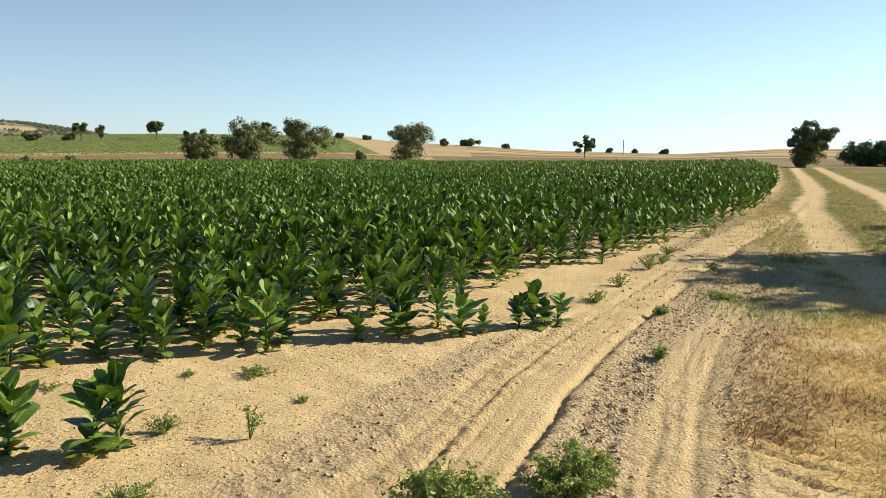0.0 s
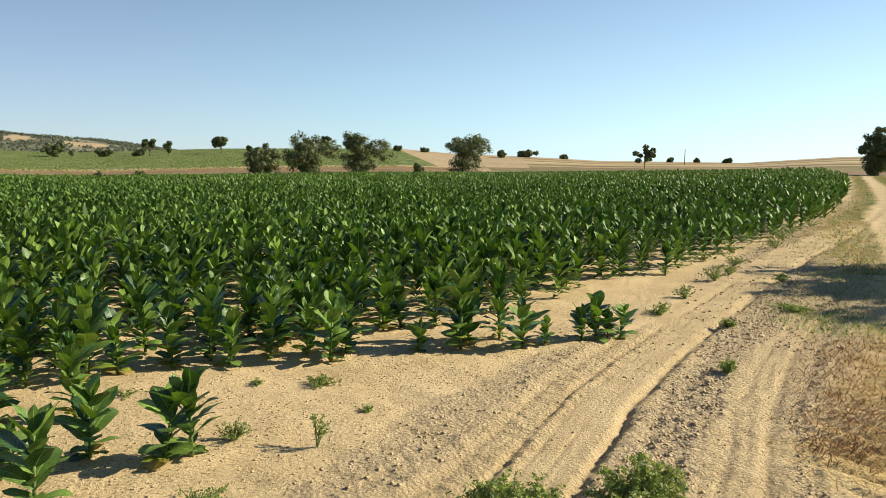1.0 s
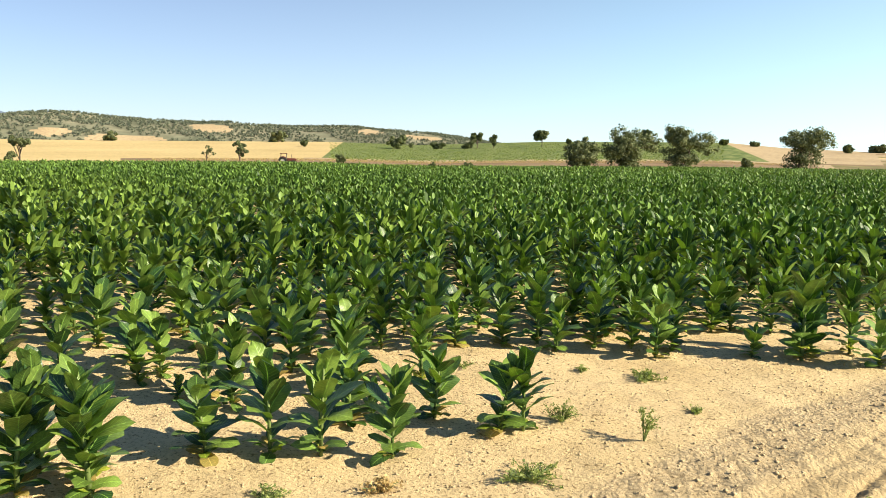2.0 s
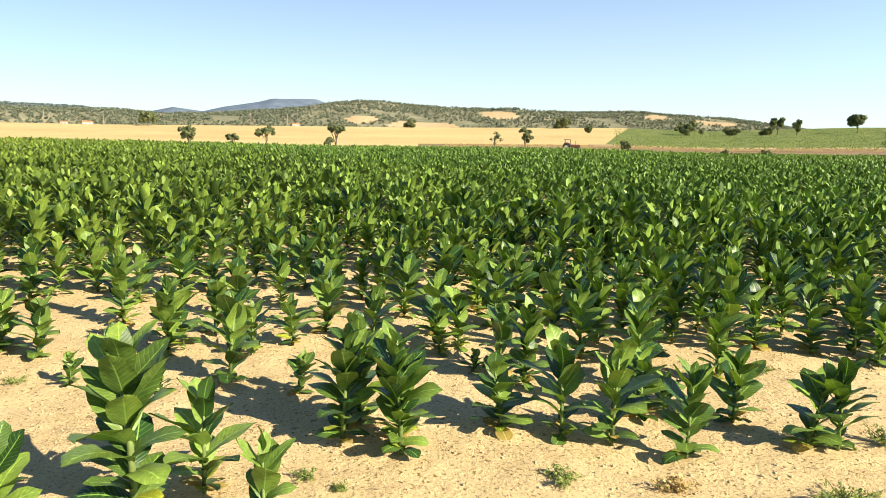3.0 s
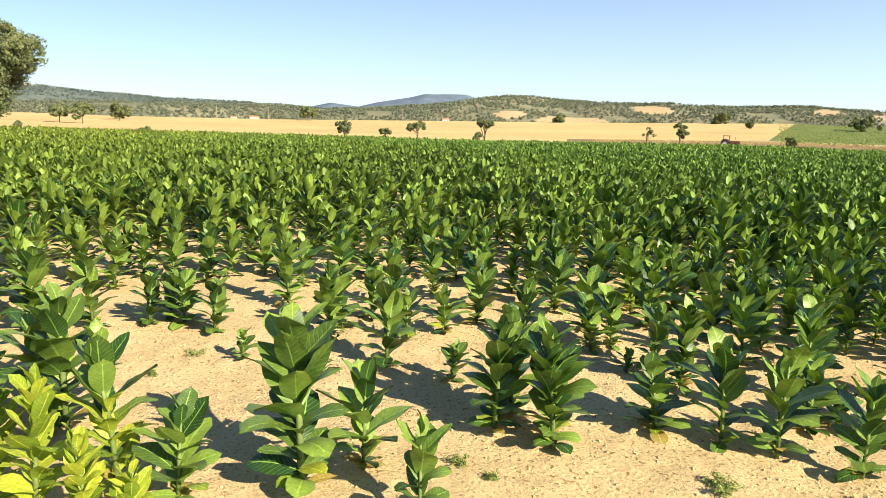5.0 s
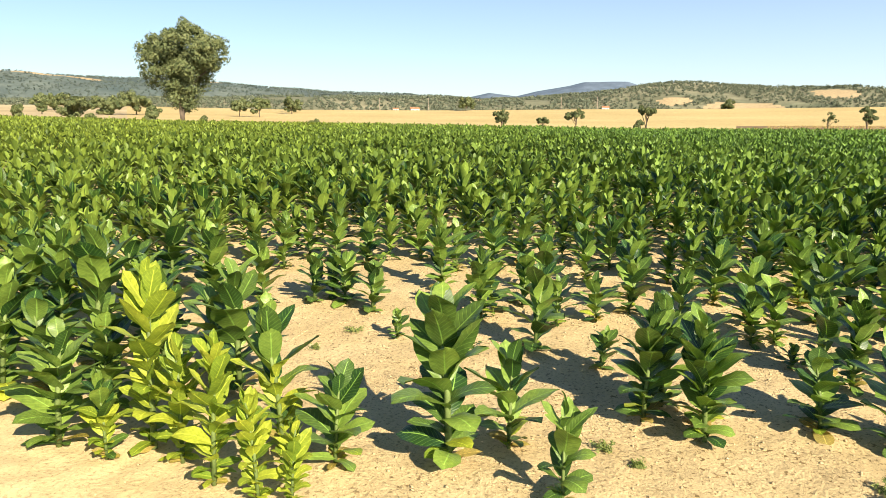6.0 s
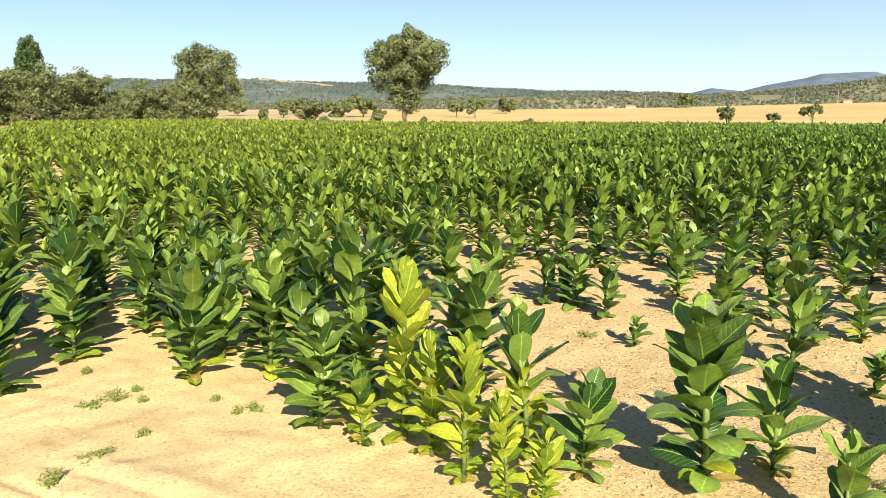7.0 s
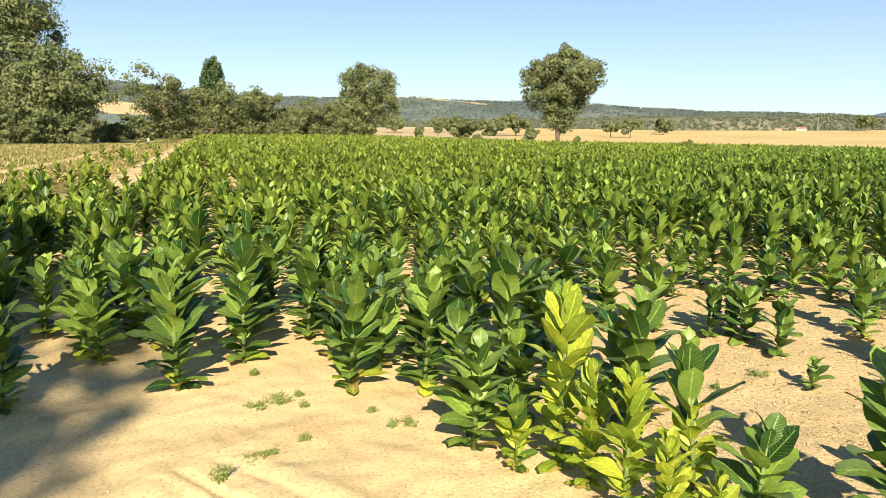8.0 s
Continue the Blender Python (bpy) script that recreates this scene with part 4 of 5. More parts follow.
def planted():
    """All the field's plants as arrays x, y, height, in rows across the field, thinner along its ragged margin."""
    rng = np.random.default_rng(77)
    n = np.arange(-9, 330) * ROW + 0.42
    out = []
    for row in n:
        start = np.interp(row, [-5.6, -3.6, -3.2, -1.6, -0.7, 0.4, 1.2, 3.0, 3.9, 5.0, 5.7, 6.6, 8.0, 8.9, 9.4, 13.3, 15.5, 20, 26.8, 45.3, 63, 210], [13.0, 9.4, 6.8, 6.0, 5.5, 5.0, 4.6, 6.0, 5.2, 0.9, -0.2, -2.9, -4.8, -5.7, -7.6, -14.3, -17.5, -23.1, -31.5, -53, -70, -215])
        u = np.arange(start, 190, GAP) + rng.normal(0, 0.05)
        out.append(np.stack([u + rng.normal(0, 0.05, len(u)), np.full(len(u), row) + rng.normal(0, 0.115, len(u))], -1))
    u, v = np.concatenate(out).T
    x, y = UX * u + NX * v, UY * u + NY * v
    az, r = bearing(x, y)
    keep = (az > -26) & (az < 136) & (r < np.interp(az, EDGE_AZ, EDGE_R))
    keep &= (az < 18) | (r > np.interp(az, [18, 28, 45, 60, 72, 85, 95, 104, 112, 128, 132], [5.2, 6.0, 6.6, 7.2, 7.7, 7.5, 6.6, 5.5, 5.7, 6.4, 6.3]))      # the thin corner
    far = np.interp(az, [123, 124.5, 127, 130, 136], [21, 21, 18, 14.5, 10])
    bare = (v < -1.7) & (u > 15.5) & (v > -2.75) | (v < np.interp(u, [20, 40, 80], [-1.75, -1.75, -2.4])) & (r > far)                  # the bare strip beside the path, where the short rows end
    keep &= ~(bare & (rng.random(len(u)) > 0.025))
    thin = 0.03 + 0.34 * np.exp(-((x + 8.2) ** 2 + (y - 1.4) ** 2) / 6)
    keep &= rng.random(len(u)) > thin
    h = 0.66 + 0.09 * hashed(x, y, 2.6) + 0.07 * rng.normal(size=len(x)) - 0.12 * np.exp(-((u - 5.4) ** 2 + (v - 4.2) ** 2) / 16)
    for mx, my, _ in MARGIN + MARGIN_BROAD + MARGIN_PALE + MARGIN_MIXED:
        keep &= np.hypot(x - mx, y - my) > 0.22
    return x[keep], y[keep], np.clip(h[keep], 0.3, 0.95), r[keep]


def crop():
    rng = random.Random(5)
    stands = []

    def stand(ob, x, y, h, wide=1.0):
        m = Matrix.LocRotScale((x, y, float(ground_z(x, y))), Euler((0, 0, rng.uniform(0, 6.28))), (h * wide * rng.uniform(1.16, 1.36) * (0.94 if h > 0.72 else 1.0),) * 2 + (h,))
        stands.append(copy_thing(ob, m))

    for x, y, h in MARGIN:
        stand(rng.choice(SHORTS if h < 0.56 else GREENS), x, y, h * (1.06 if h < 0.56 else 1.02), 1.28 if h < 0.43 else 1.08 if h < 0.56 else 1.18 if y < 0 else 1.0)
    for x, y, h in MARGIN_BROAD:
        stand(rng.choice(SHORTS if h < 0.6 else GREENS), x, y, h * 1.02, 1.14 if h > 0.7 else 1.02)
    for x, y, h in MARGIN_PALE:
        stand(rng.choice(PALES), x, y, h, 0.9)
    for x, y, h in MARGIN_MIXED:
        stand(rng.choice(MIXED), x, y, h, 1.0)
    x, y, h, r = planted()
    order = np.argsort(r)
    near = order[:NEAR]
    for i in near:
        light = rng.random() < 0.6 * math.exp(-((x[i] + 6.5) ** 2 + (y[i] - 0.2) ** 2) / 8)
        stand(rng.choice(MIXED if light else GREENS if h[i] > 0.45 else SHORTS), x[i], y[i], h[i])
    rest = order[NEAR:]
    x, y, h, r = x[rest], y[rest], h[rest], r[rest]
    g = np.random.default_rng(8)
    for name, lo, hi, leaves, fine, part_kept in (("tobacco_rows", 0, 13, 29, "veined", 1.0), ("tobacco_rows", 13, 21, 21, True, 1.0), ("tobacco_rows", 21, 40, 16, False, 1.0), ("tobacco_rows", 40, 65, 9, False, 0.9), ("tobacco_rows", 65, 400, 6, False, 0.33)):
        pick = (r >= lo) & (r < hi) & (g.random(len(r)) < part_kept)
        px, py, ph = x[pick], y[pick], h[pick]
        count = len(px)
        k = (np.arange(leaves) + 0.3) / leaves
        k = np.broadcast_to(k if fine else 0.28 + 0.72 * k, (count, leaves))
        pz = land(px, py) if lo > 20 else ground_z(px, py)
        turn = g.random((count, 1)) * 6.28 + np.arange(leaves) * 2.4 + g.normal(0, 0.25, (count, leaves))
        pitch = np.radians(np.interp(k, UP_STEM, LEAF_TILT) + g.normal(0, 11, (count, leaves)))
        size = ph[:, None] * np.interp(k, UP_STEM, LEAF_LONG) * g.uniform(0.85, 1.25, (count, leaves))
        size = size * (1.22 if fine else 1.25 if lo < 30 else 1.4 if lo < 50 else 1.7)
        o = np.stack([np.broadcast_to(px[:, None], k.shape), np.broadcast_to(py[:, None], k.shape), pz[:, None] + ph[:, None] * (0.04 + 0.80 * k ** 1.15)], -1)
        out = np.stack([np.cos(turn), np.sin(turn), np.zeros_like(turn)], -1)
        across = np.stack([-np.sin(turn), np.cos(turn), np.zeros_like(turn)], -1) * (size * g.uniform(0.18, 0.25, size.shape))[..., None]
        up = np.array([0, 0, 1.0])
        c, s = np.cos(pitch)[..., None], np.sin(pitch)[..., None]
        L = size[..., None]
        mid = o + L * 0.5 * (out * c + up * (s + 0.06))
        tip = o + L * (out * c + up * (s - 0.2 * c))
        fold = up * c * L * 0.055 - out * s * L * 0.055
        left, right = mid + across + fold, mid - across + fold
        if fine == "veined":
            spine = [o + (tip - o) * q + up * c * L * sag for q, sag in ((0.0, 0.0), (0.28, 0.075), (0.55, 0.10), (0.8, 0.07), (1.0, 0.0))]
            v = np.stack([p + across * w * 0.86 * e + fold * w * 1.5 * abs(e) for p, w in zip(spine, (0.12, 0.92, 1.1, 0.8, 0.05)) for e in (1, 0, -1)], -2).reshape(-1, 3)
            b = np.arange(0, len(v), 15)[:, None, None]
            tri = (b + np.array([(3 * i + j, 3 * i + j + 1, 3 * i + j + 4, 3 * i + j + 3) for i in range(4) for j in (0, 1)])).reshape(-1, 4)
        elif fine:
            low, high = o + (mid - o) * 0.62, mid + (tip - mid) * 0.5
            v = np.stack([o, low + across * 0.85 + fold, high + across * 0.8 + fold, tip, high - across * 0.8 + fold, low - across * 0.85 + fold, mid], -2).reshape(-1, 3)
            b = np.arange(0, len(v), 7)[:, None]
            tri = np.concatenate([b + np.array(q) for q in ((0, 6, 1), (6, 2, 1), (6, 3, 2), (0, 5, 6), (5, 4, 6), (4, 3, 6))])
        else:
            v = np.stack([o, left, right, tip], -2).reshape(-1, 3)
            b = np.arange(0, len(v), 4)[:, None]
            tri = np.concatenate([b + np.array(q) for q in ((0, 3, 1), (0, 2, 3))])
        me = raw_mesh(name, v, tri, LEAF_I if fine == "veined" else CROP, fine == "veined")
        if fine == "veined":
            grid = np.array([(e, q) for q in (0, 0.28, 0.55, 0.8, 1.0) for e in (0, 0.5, 1)], np.float32)
            me.uv_layers.new(name="UVMap").data.foreach_set("uv", grid[tri.ravel() % 15].ravel())
        tagged(new(name, me), "close rows of dark green tobacco plants", "tobacco crop", kind="stuff")
    for ob in GREENS + SHORTS + PALES + MIXED:
        for o in (*ob.children_recursive, ob):
            bpy.data.objects.remove(o)


crop()


# ---- weeds and small plants on the bare ground ----
def weed(name, x, y, wide, tall, label, stems=14, per=26, leaf=0.02, seed=0, material=WEED, upright=0.5):
    """A branching weed: thin stems with small leaves along them."""
    rng = np.random.default_rng(500 + seed)
    root = tagged(empty(name, pose(x, y, float(ground_z(x, y)))), label, "weed")
    bm = bmesh.new()
    tips = []
    for i in range(stems):
        a = rng.random() * 6.28
        d = wide * 0.5 * (rng.random() ** 0.6)
        h = tall * (1 - 0.55 * (d / (wide * 0.5)) ** 1.5) * rng.uniform(0.6, 1.05)
        end = Vector((d * math.cos(a), d * math.sin(a), max(h, 0.012)))
        mid = Vector((end.x * 0.45, end.y * 0.45, end.z * (0.45 + 0.3 * upright)))
        tube(bm, [Vector((0, 0, -0.01)), mid, end], [0.0035, 0.0028, 0.0015], 4)
        for k in np.linspace(0.3, 1.0, per):
            tips.append((mid * (2 * k) if k < 0.5 else mid.lerp(end, (k - 0.5) * 2)) + Vector(rng.normal(0, leaf * 0.55, 3)))
    tagged(part("stem_tuft", bm, STEM, root), kind="stuff")
    v, q = clump_cloud(rng, np.array([tuple(p) for p in tips]), np.full(len(tips), leaf * 0.7), 4, leaf * 0.55, 0.7)
    v[:, 2] = np.maximum(v[:, 2], 0.004)
    crown = tagged(new("foliage", raw_mesh("foliage", v, q, material)), kind="stuff")
    crown.parent = root
    return root


weed("weed_bush", 0.16, 3.10, 0.58, 0.26, "bushy green weed with small narrow leaves", 52, 24, 0.024, 1)
weed("weed_bush", 0.76, 3.32, 0.54, 0.29, "dense green weed growing in the gravel", 52, 24, 0.024, 2)
weed("weed_bush", 0.52, 3.05, 0.30, 0.14, "low green weed beside the wheel track", 16, 16, 0.02, 3)
weed("weed", -1.45, 4.01, 0.26, 0.13, "sprawling grey-green weed on the sand", 16, 14, 0.014, 4)
weed("weed", -0.95, 3.98, 0.16, 0.30, "thin upright weed on bare sand", 7, 24, 0.014, 5, upright=0.9)
weed("weed", -1.24, 5.20, 0.32, 0.07, "flat patch of green weed on the sand", 22, 12, 0.018, 6)
weed("weed", -1.71, 5.13, 0.20, 0.04, "flat dry weed on the sand", 12, 8, 0.014, 7)
weed("weed", -0.79, 4.62, 0.18, 0.04, "flat dry weed on the sand", 12, 8, 0.014, 8)
weed("weed", -1.30, 3.14, 0.42, 0.08, "low mat of green weed on the sand", 26, 12, 0.016, 9)
weed("weed", 1.83, 5.90, 0.24, 0.12, "yellow-green weed in the gravel", 14, 14, 0.018, 10)
weed("weed", 3.32, 8.80, 0.5, 0.09, "low green weed patch by the wheel track", 24, 12, 0.022, 11)
weed("weed", -2.20, 2.28, 0.22, 0.06, "small green weed on the sand", 14, 12, 0.016, 12)
weed("dry_weed", -1.86, 2.68, 0.24, 0.06, "withered brown weed on the sand", 14, 12, 0.018, 13, STRAW)
weed("weed", -1.72, 3.72, 0.22, 0.12, "small dark weed at the foot of a plant", 10, 10, 0.018, 14)
for n, (x, y, w, h) in enumerate([(-4.10, -2.20, 0.22, 0.08), (-3.99, -2.31, 0.14, 0.04), (-3.13, -2.07, 0.16, 0.08), (-3.39, -2.02, 0.22, 0.03), (-3.89, -1.40, 0.10, 0.05), (-3.85, -1.48, 0.06, 0.05),
                                  (-3.61, -1.88, 0.09, 0.04), (-4.51, -2.55, 0.08, 0.05), (-4.23, -2.14, 0.06, 0.03), (-4.09, -2.05, 0.07, 0.03), (-4.05, -1.65, 0.07, 0.03), (-2.96, 1.40, 0.16, 0.05),
                                  (-2.74, 1.45, 0.12, 0.03), (-5.18, 0.62, 0.20, 0.03), (-4.88, 0.31, 0.10, 0.04), (-5.94, -0.62, 0.15, 0.10), (-2.50, 4.73, 0.20, 0.06), (4.2, 14.6, 0.4, 0.25), (3.35, 13.2, 0.4, 0.2), (11.2, 29.6, 1.2, 0.3)]):
    weed("weed", x, y, w, h, "small green weed on bare sand", 9, 10, 0.013 if w < 0.3 else 0.03, 20 + n)


for n, (x, y, w, h) in enumerate([(1.75, 8.3, 0.3, 0.16), (2.25, 9.4, 0.35, 0.2), (3.0, 11.0, 0.4, 0.28), (3.35, 11.6, 0.3, 0.16), (3.7, 12.6, 0.45, 0.26), (5.2, 15.2, 0.5, 0.3), (5.9, 16.9, 0.5, 0.28), (6.6, 18.4, 0.6, 0.34), (7.9, 20.8, 0.6, 0.3), (2.3, 7.7, 0.2, 0.1), (3.9, 10.9, 0.3, 0.1)]):
    weed("weed", x, y, w, h, "leafy green weed along the edge of the crop", 16, 12, 0.022, 50 + n)


# ---- clods, stones and straw ----
def pebbles(name, count, x0, x1, y0, y1, small, big, weight, seed, label):
    """Angular clods half sunk in the ground: one object."""
    rng = np.random.default_rng(seed)
    x, y = rng.uniform(x0, x1, count), rng.uniform(y0, y1, count)
    keep = rng.random(count) < weight(x, y)
    x, y = x[keep], y[keep]
    n = len(x)
    s = small * (big / small) ** (rng.random(n) ** 2.2)
    o = np.array([(1, 0, 0), (-0.5, 0.87, 0), (-0.5, -0.87, 0), (0.2, 0.1, 0.8), (0, 0, -0.5)])
    a = rng.random(n) * 6.28
    c, d = np.cos(a), np.sin(a)
    p = np.broadcast_to(o, (n, 5, 3)) * rng.uniform(0.65, 1.3, (n, 5, 3))
    v = np.stack([p[..., 0] * c[:, None] - p[..., 1] * d[:, None], p[..., 0] * d[:, None] + p[..., 1] * c[:, None], p[..., 2]], -1) * s[:, None, None]
    v += np.stack([x, y, ground_z(x, y) + s * 0.1], -1)[:, None, :]
    b = np.arange(0, 5 * n, 5)[:, None]
    f = np.concatenate([b + np.array(q) for q in ((0, 1, 3), (1, 2, 3), (2, 0, 3), (1, 0, 4), (2, 1, 4), (0, 2, 4))])
    tagged(new(name, raw_mesh(name, v.reshape(-1, 3), f, CLOD)), label, "clods", kind="stuff")


def on_gravel(x, y):
    t, s, g, _, v = zones(x, y)
    return np.clip((g - 0.5) * 2 * (1 - t) * (1 - 0.5 * s) + 0.03, 0, 1)


def on_sand(x, y):
    t, s, g, _, v = zones(x, y)
    return (1 - t) * (1 - g) * 0.9 * (0.35 + 0.65 * step(hashed(x, y, 0.8), -0.6, 0.6))


def on_headland(x, y):
    s = near_line(x, y, FIELD_EDGE)[1]
    t, _, g, _, v = zones(x, y)
    return step(s, -0.1, 0.3) * (1 - step(s, 1.6, 2.6)) * (1 - 0.85 * t) * (1 - 0.6 * v)


pebbles("gravel", 80000, -1.0, 6.0, 2.4, 11.0, 0.0035, 0.02, on_gravel, 61, "crumbled grey-brown clods between the wheel tracks")
pebbles("clods", 26000, -6.2, 1.6, -0.2, 7.5, 0.004, 0.014, on_sand, 62, "small clods on dry sandy soil")
pebbles("clods", 42000, 0.4, 9.0, 6.8, 21.0, 0.006, 0.03, lambda x, y: on_headland(x, y), 64, "grey-brown clods on the headland beside the crop")
pebbles("clods", 3500, -5.5, -1.5, -4.5, -0.2, 0.003, 0.009, on_sand, 63, "few small clods on pale sand")


def grass(name, count, place, low, high, lie, material, seed, label, width=0.004):
    """Single blades, from lying to upright: one object."""
    rng = np.random.default_rng(seed)
    x, y = place(rng, count)
    n = len(x)
    z = ground_z(x, y)
    L = rng.uniform(low, high, n)
    a, up = rng.random(n) * 6.28, np.clip(rng.normal(lie, 0.22, n), 0.04, 1.3)
    d = np.stack([np.cos(a) * np.cos(up), np.sin(a) * np.cos(up), np.sin(up)], -1) * L[:, None]
    w = np.stack([-np.sin(a), np.cos(a), np.zeros(n)], -1) * width
    o = np.stack([x, y, z + 0.002], -1)
    m = o + d * 0.55 + np.array([0, 0, 0.08]) * L[:, None]
    v = np.stack([o - w, o + w, m + w * 0.8, m - w * 0.8, o + d], 1).reshape(-1, 3)
    b = np.arange(0, 5 * n, 5)[:, None]
    f = np.concatenate([b + np.array(q) for q in ((0, 1, 2), (0, 2, 3), (3, 2, 4))])
    tagged(new(name, raw_mesh(name, v, f, material)), label, "grass", kind="stuff")


def by_track(lo, hi, y0, y1, need):
    def place(rng, n):
        y = y0 + (y1 - y0) * rng.random(n) ** 1.4 - np.abs(rng.normal(0, 0.9, n)) * (rng.random(n) < 0.5)      # thins out at its ends
        x = np.interp(y, [p[1] for p in SIDE], [p[0] for p in SIDE]) + rng.uniform(lo, hi, n) + np.abs(rng.normal(0, 0.5, n))
        s = zones(x, y)
        keep = (rng.random(n) < s[1] * need + 0.04) & (rng.random(n) > s[0])
        return x[keep], y[keep]
    return place


def tufts(centres, spread):
    def place(rng, n):
        c = np.array(centres)[rng.integers(0, len(centres), n)]
        p = c[:, :2] + rng.normal(0, 1, (n, 2)) * c[:, 2:3] * spread
        return p[:, 0], p[:, 1]
    return place


grass("dry_grass", 80000, by_track(0.25, 4.8, 1.8, 15, 1.0), 0.04, 0.14, 0.18, STRAW, 71, "matted dry straw beside the track", 0.003)
grass("dead_grass", 4600, tufts([(2.1, 4.35, 0.10), (2.3, 4.8, 0.12), (2.5, 5.3, 0.13), (2.75, 5.9, 0.14), (3.0, 6.45, 0.14), (3.3, 7.1, 0.16), (2.85, 4.9, 0.12), (3.5, 6.0, 0.16)], 1.6), 0.03, 0.09, 0.3, DEADLEAF, 77, "reddish-brown dead grass on the verge", 0.003)
grass("green_grass", 9000, tufts([(4.40, 10.0, 0.5), (3.51, 7.9, 0.35), (4.25, 7.75, 0.3), (4.9, 11.5, 0.5), (3.6, 8.6, 0.4), (6.3, 15.6, 0.9), (6.9, 12.5, 0.8), (9.2, 13.0, 1.2), (8.6, 9.0, 0.8), (8.2, 18.5, 1.0)], 1.0), 0.03, 0.09, 0.6, WEED, 72, "thin green grass tufts on the verge", 0.003)


def between_wheels(rng, n):
    k = rng.random(n)
    y = 12 + 70 * k ** 1.5
    lx, rx = np.interp(y, [p[1] for p in ROAD_L], [p[0] for p in ROAD_L]), np.interp(y, [p[1] for p in ROAD_R], [p[0] for p in ROAD_R])
    f = rng.choice([0.5, 1.7, -0.6], n, p=[0.4, 0.35, 0.25]) + rng.normal(0, 0.16, n)
    f = np.where(f < 0, f * 0.8, f)
    return lx + (rx - lx) * f, y


grass("verge_grass", 17000, between_wheels, 0.03, 0.10, 0.4, STRAW, 73, "dry grass between and beside the wheel tracks", 0.012)
grass("verge_grass", 9000, between_wheels, 0.03, 0.10, 0.5, WEED, 74, "green grass between and beside the wheel tracks", 0.012)


def west_verge(rng, n):
    u, v = 24 + 60 * rng.random(n) ** 1.3, -3.3 - 17 * rng.random(n) ** 1.5
    x, y = UX * u + NX * v, UY * u + NY * v
    keep = (rng.random(n) > zones(x, y)[0]) & (v < -3.5 + 0.012 * (u - 26)) & (hashed(x, y, 2.2) + rng.normal(0, 0.5, n) > -0.3)
    return x[keep], y[keep]


grass("verge_grass", 26000, west_verge, 0.06, 0.26, 0.55, STRAW, 75, "dry grass beside the dirt path", 0.016)
grass("verge_grass", 26000, west_verge, 0.06, 0.24, 0.55, WEED, 76, "green grass beside the dirt path", 0.016)


# ---- low crop on the field behind, the bank and the ploughed strip ----
def far_rows(name, az0, az1, k0, k1, count, tall, seed, material, label, kind_name):
    rng = np.random.default_rng(seed)
    az = rng.uniform(az0, az1, count)
    re = np.interp(az, EDGE_AZ, EDGE_R)
    k = rng.uniform(k0, k1, count)
    r = re + (R_SKY - re) * k
    x, y = CX - r * np.sin(np.radians(az)), CY + r * np.cos(np.radians(az))
    lane = np.abs(np.sin((NX * x + NY * y) * 0.55 + 0.4 * hashed(x, y, 30))) > 0.25
    x, y = x[lane], y[lane]
    h = tall * rng.uniform(0.5, 1.2, len(x))
    v, q = clump_cloud(rng, np.stack([x, y, land(x, y) + h * 0.5], -1), h * 0.6, 5, tall * 0.8, 0.8)
    tagged(new(name, raw_mesh(name, v, q, material)), label, kind_name, kind="stuff")


far_rows("green_crop", 9.0, 37.6, 0.24, 0.98, 8500, 0.28, 81, WEED, "low green crop in rows on the slope", "crop")
far_rows("bank_grass", 5, 50, 0.18, 0.25, 4500, 0.14, 82, STRAW, "dry grass along the bank", "grass")
far_rows("bank_grass", 40, 130, 0.03, 0.16, 3500, 0.14, 83, STRAW, "dry grass along the field edge", "grass")
far_rows("edge_weeds", 2, 60, 0.0, 0.03, 700, 0.55, 84, WEED, "green weeds along the ploughed strip", "weeds")


# ---- tractor ----
RED = plain("faded_red_paint", (0.15, 0.045, 0.035), 0.5, 3.0, 0.3)
TYRE = plain("tyre_rubber", (0.03, 0.03, 0.03), 0.85, 8.0)
RIM = plain("pale_wheel_rim", (0.50, 0.46, 0.40), 0.5, 6.0)
IRON = plain("grey_iron", (0.14, 0.13, 0.125), 0.55, 6.0, 0.3, 0.6)


def wheel_shape(bm, radius, width, lugs):
    for r0, r1, w0 in ((radius * 0.55, radius, width),):
        rings = []
        for r, w in ((r0, -w0 / 2), (r1 * 0.94, -w0 / 2), (r1, -w0 * 0.32), (r1, w0 * 0.32), (r1 * 0.94, w0 / 2), (r0, w0 / 2)):
            rings.append([bm.verts.new((r * math.cos(a), w, r * math.sin(a))) for a in (2 * math.pi * k / 28 for k in range(28))])
        for a, b in zip(rings, rings[1:] + rings[:1]):
            for k in range(28):
                bm.faces.new((a[k], a[(k + 1) % 28], b[(k + 1) % 28], b[k]))
    for k in range(lugs):
        m = Matrix.Rotation(2 * math.pi * k / lugs, 4, "Y") @ Matrix.LocRotScale((radius, 0, 0), Euler((0, 0, 0.5)), (0.09, width * 0.9, 0.07))
        bmesh.ops.create_cube(bm, size=1.0, matrix=m)


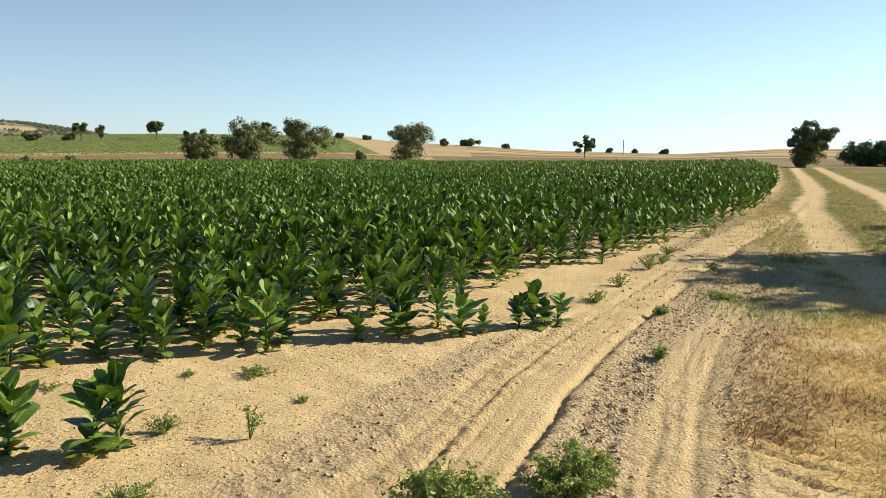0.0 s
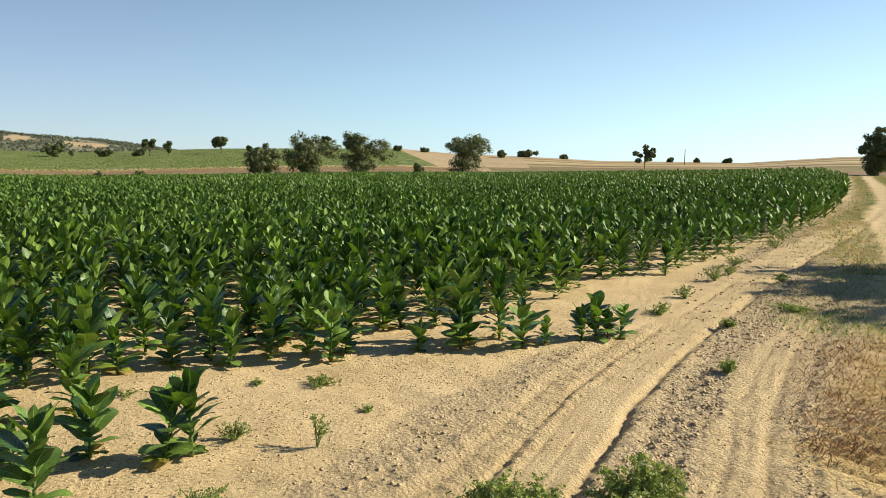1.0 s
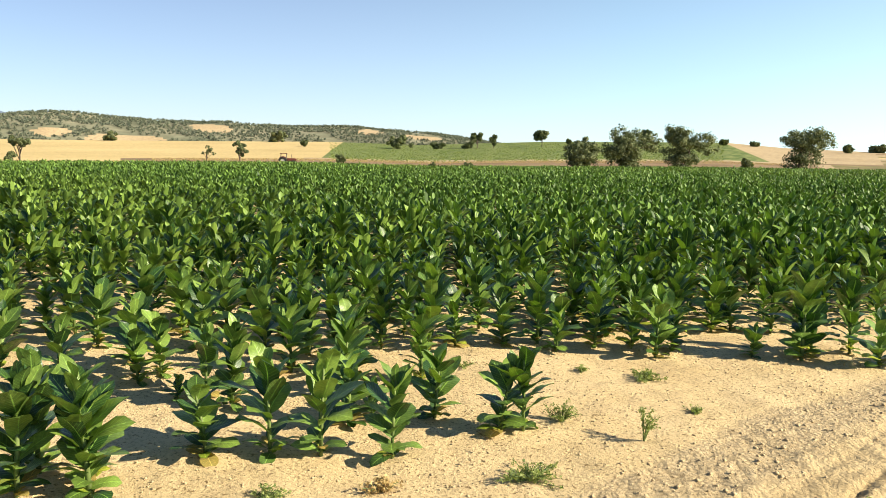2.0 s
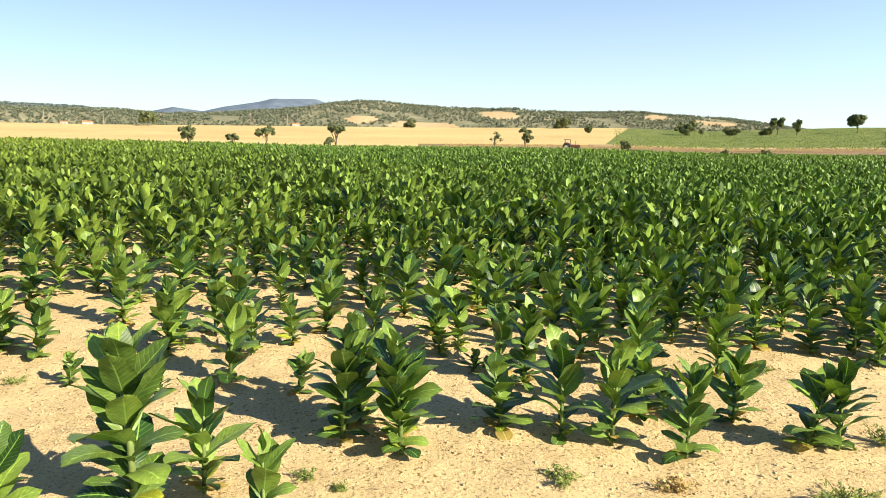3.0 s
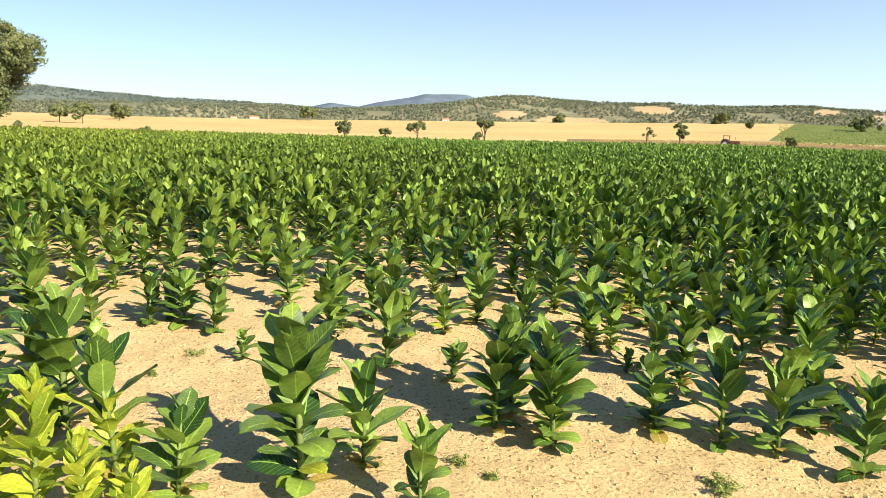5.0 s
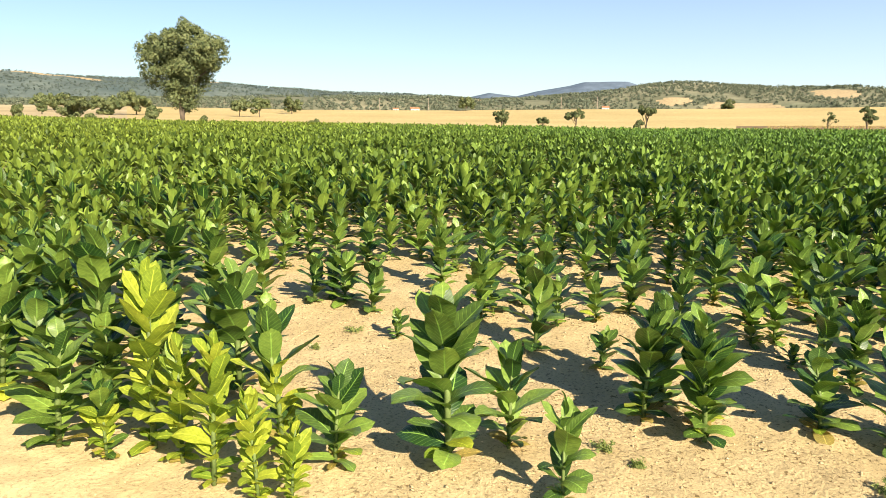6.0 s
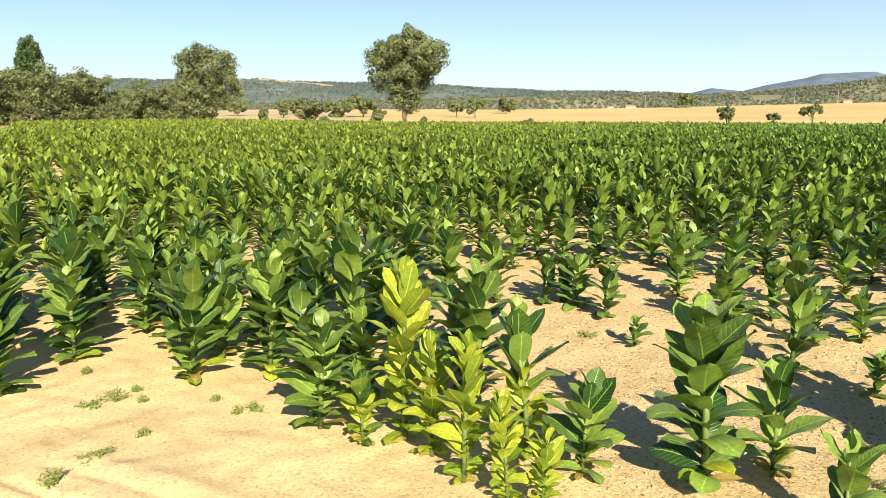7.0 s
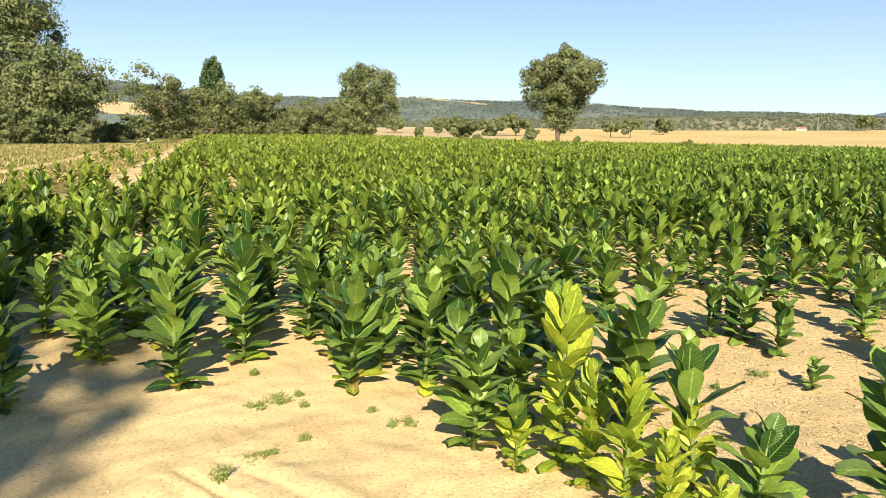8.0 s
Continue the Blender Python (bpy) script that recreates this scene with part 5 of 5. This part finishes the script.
def tractor():
    x, y, z = spot(40.8, 119)
    root = tagged(empty("tractor", Matrix.LocRotScale((x, y, z), Euler((0, 0, radians(36))), (0.82, 0.82, 0.82))), "old red farm tractor on the ploughed strip", "tractor")
    bm = bmesh.new()
    box(bm, 0.35, 2.0, -0.32, 0.32, 0.75, 1.25, 0.06)
    box(bm, 2.0, 2.12, -0.28, 0.28, 0.78, 1.18, 0.02)
    part("bonnet", bm, RED, root)
    bm = bmesh.new()
    box(bm, -0.7, 1.9, -0.24, 0.24, 0.5, 0.8, 0.04)
    part("chassis", bm, IRON, root)
    bm = bmesh.new()
    for sx in (-0.75, 0.25):
        for sy in (-0.5, 0.5):
            tube(bm, [(sx, sy, 0.9), (sx + 0.06, sy * 0.95, 2.05)], [0.035, 0.035], 6)
    part("cab_frame", bm, IRON, root)
    bm = bmesh.new()
    box(bm, -0.9, 0.45, -0.6, 0.6, 2.05, 2.16, 0.04)
    part("cab_roof", bm, RED, root)
    bm = bmesh.new()
    box(bm, -0.55, -0.05, -0.25, 0.25, 0.95, 1.08, 0.03)
    box(bm, -0.62, -0.52, -0.25, 0.25, 1.05, 1.4, 0.03)
    part("seat", bm, TYRE, root)
    for sy in (-1, 1):
        bm = bmesh.new()
        tube(bm, [(-0.95, sy * 0.72, 1.0), (-0.75, sy * 0.72, 1.38), (-0.3, sy * 0.72, 1.5), (0.2, sy * 0.72, 1.28)], [0.1, 0.13, 0.13, 0.08], 6)
        part("mudguard", bm, RED, root)
    bm = bmesh.new()
    tube(bm, [(1.2, 0.2, 1.2), (1.2, 0.2, 1.95)], [0.04, 0.035], 8)
    part("exhaust", bm, IRON, root)
    for px, py, r, w in ((-0.35, -0.72, 0.72, 0.4), (-0.35, 0.72, 0.72, 0.4), (1.6, -0.62, 0.42, 0.26), (1.6, 0.62, 0.42, 0.26)):
        wheel = empty("wheel", pose(px, py, r))
        wheel.parent = root
        bm = bmesh.new()
        wheel_shape(bm, r, w, 18)
        part("tyre", bm, TYRE, wheel)
        bm = bmesh.new()
        bmesh.ops.create_cone(bm, cap_ends=True, segments=20, radius1=r * 0.56, radius2=r * 0.5, depth=w * 0.7, matrix=Matrix.Rotation(math.pi / 2, 4, "X"))
        part("rim", bm, RIM, wheel)


tractor()


# ---- poles and farm buildings far off ----
WHITEWASH = plain("whitewashed_wall", (0.72, 0.68, 0.60), 0.85, 0.8, 0.12)
ROOFTILE = plain("clay_roof_tiles", (0.42, 0.20, 0.11), 0.85, 1.5, 0.3)
POLEWOOD = plain("weathered_pole", (0.30, 0.25, 0.20), 0.85, 3.0, 0.3)


def pole(az, r, tall, label):
    x, y, z = spot(az, r)
    root = tagged(empty("utility_pole", pose(x, y, z - 0.3, 0, 0, az)), label, "pole")
    bm = bmesh.new()
    tube(bm, [(0, 0, 0), (0, 0, tall)], [0.2, 0.14], 8)
    part("post", bm, POLEWOOD, root)
    bm = bmesh.new()
    box(bm, -0.3, 0.3, -0.08, 0.08, tall - 0.4, tall - 0.25, 0.02)
    part("crossarm", bm, POLEWOOD, root)


pole(-11.95, 330, 6.6, "thin pole on the skyline")
for az, r in ((77.6, 398), (74.0, 396), (61.6, 398), (64.2, 398)):
    pole(az, r, 6.5, "thin weathered utility pole behind the wheat")


def farmhouse(az, r, length, deep, tall, turn, label):
    x, y, z = spot(az, r)
    root = tagged(empty("farmhouse", pose(x, y, z - 0.2, 0, 0, az + turn)), label, "house")
    bm = bmesh.new()
    box(bm, -length / 2, length / 2, -deep / 2, deep / 2, 0, tall)
    part("wall", bm, WHITEWASH, root)
    bm = bmesh.new()
    e, h = 0.25, deep * 0.28
    a = [bm.verts.new((sx * (length / 2 + e), sy, sz)) for sx in (-1, 1) for sy, sz in ((-deep / 2 - e, tall - 0.05), (0, tall + h), (deep / 2 + e, tall - 0.05))]
    for q in ((0, 1, 4, 3), (1, 2, 5, 4), (0, 3, 5, 2), (0, 2, 1), (3, 4, 5)):
        bm.faces.new([a[i] for i in q])
    part("roof", bm, ROOFTILE, root)
    for k in range(2):
        bm = bmesh.new()
        box(bm, -length * 0.25 + k * length * 0.5 - 0.4, -length * 0.25 + k * length * 0.5 + 0.4, -deep / 2 - 0.06, -deep / 2 + 0.1, tall * 0.4, tall * 0.75)
        part("window", bm, IRON, root)


farmhouse(75.0, 540, 6.0, 4.0, 1.7, 10, "low white farmhouse with a clay roof beyond the wheat")
farmhouse(76.4, 540, 3.5, 3.0, 1.6, -15, "small shed with a clay roof beyond the wheat")
farmhouse(61.0, 540, 4.5, 4.0, 2.4, 5, "small white farm building beyond the wheat")


def boulder(az, r, wide, tall, seed):
    rng = random.Random(seed)
    bm = bmesh.new()
    bmesh.ops.create_icosphere(bm, subdivisions=2, radius=0.5)
    for v in bm.verts:
        v.co = Vector((v.co.x * wide, v.co.y * wide * 0.8, (v.co.z + 0.4) * tall)) * rng.uniform(0.86, 1.1)
    x, y, z = spot(az, r)
    ob = new("boundary_stone", bm_mesh("boundary_stone", bm, WHITEWASH))
    ob.matrix_basis = pose(x, y, z, 0, 0, seed * 40)
    tagged(ob, "pale rough stone beside the dirt path", "stone")


boulder(121.1, 95, 0.4, 0.5, 1)
boulder(124.3, 90, 0.36, 0.6, 2)
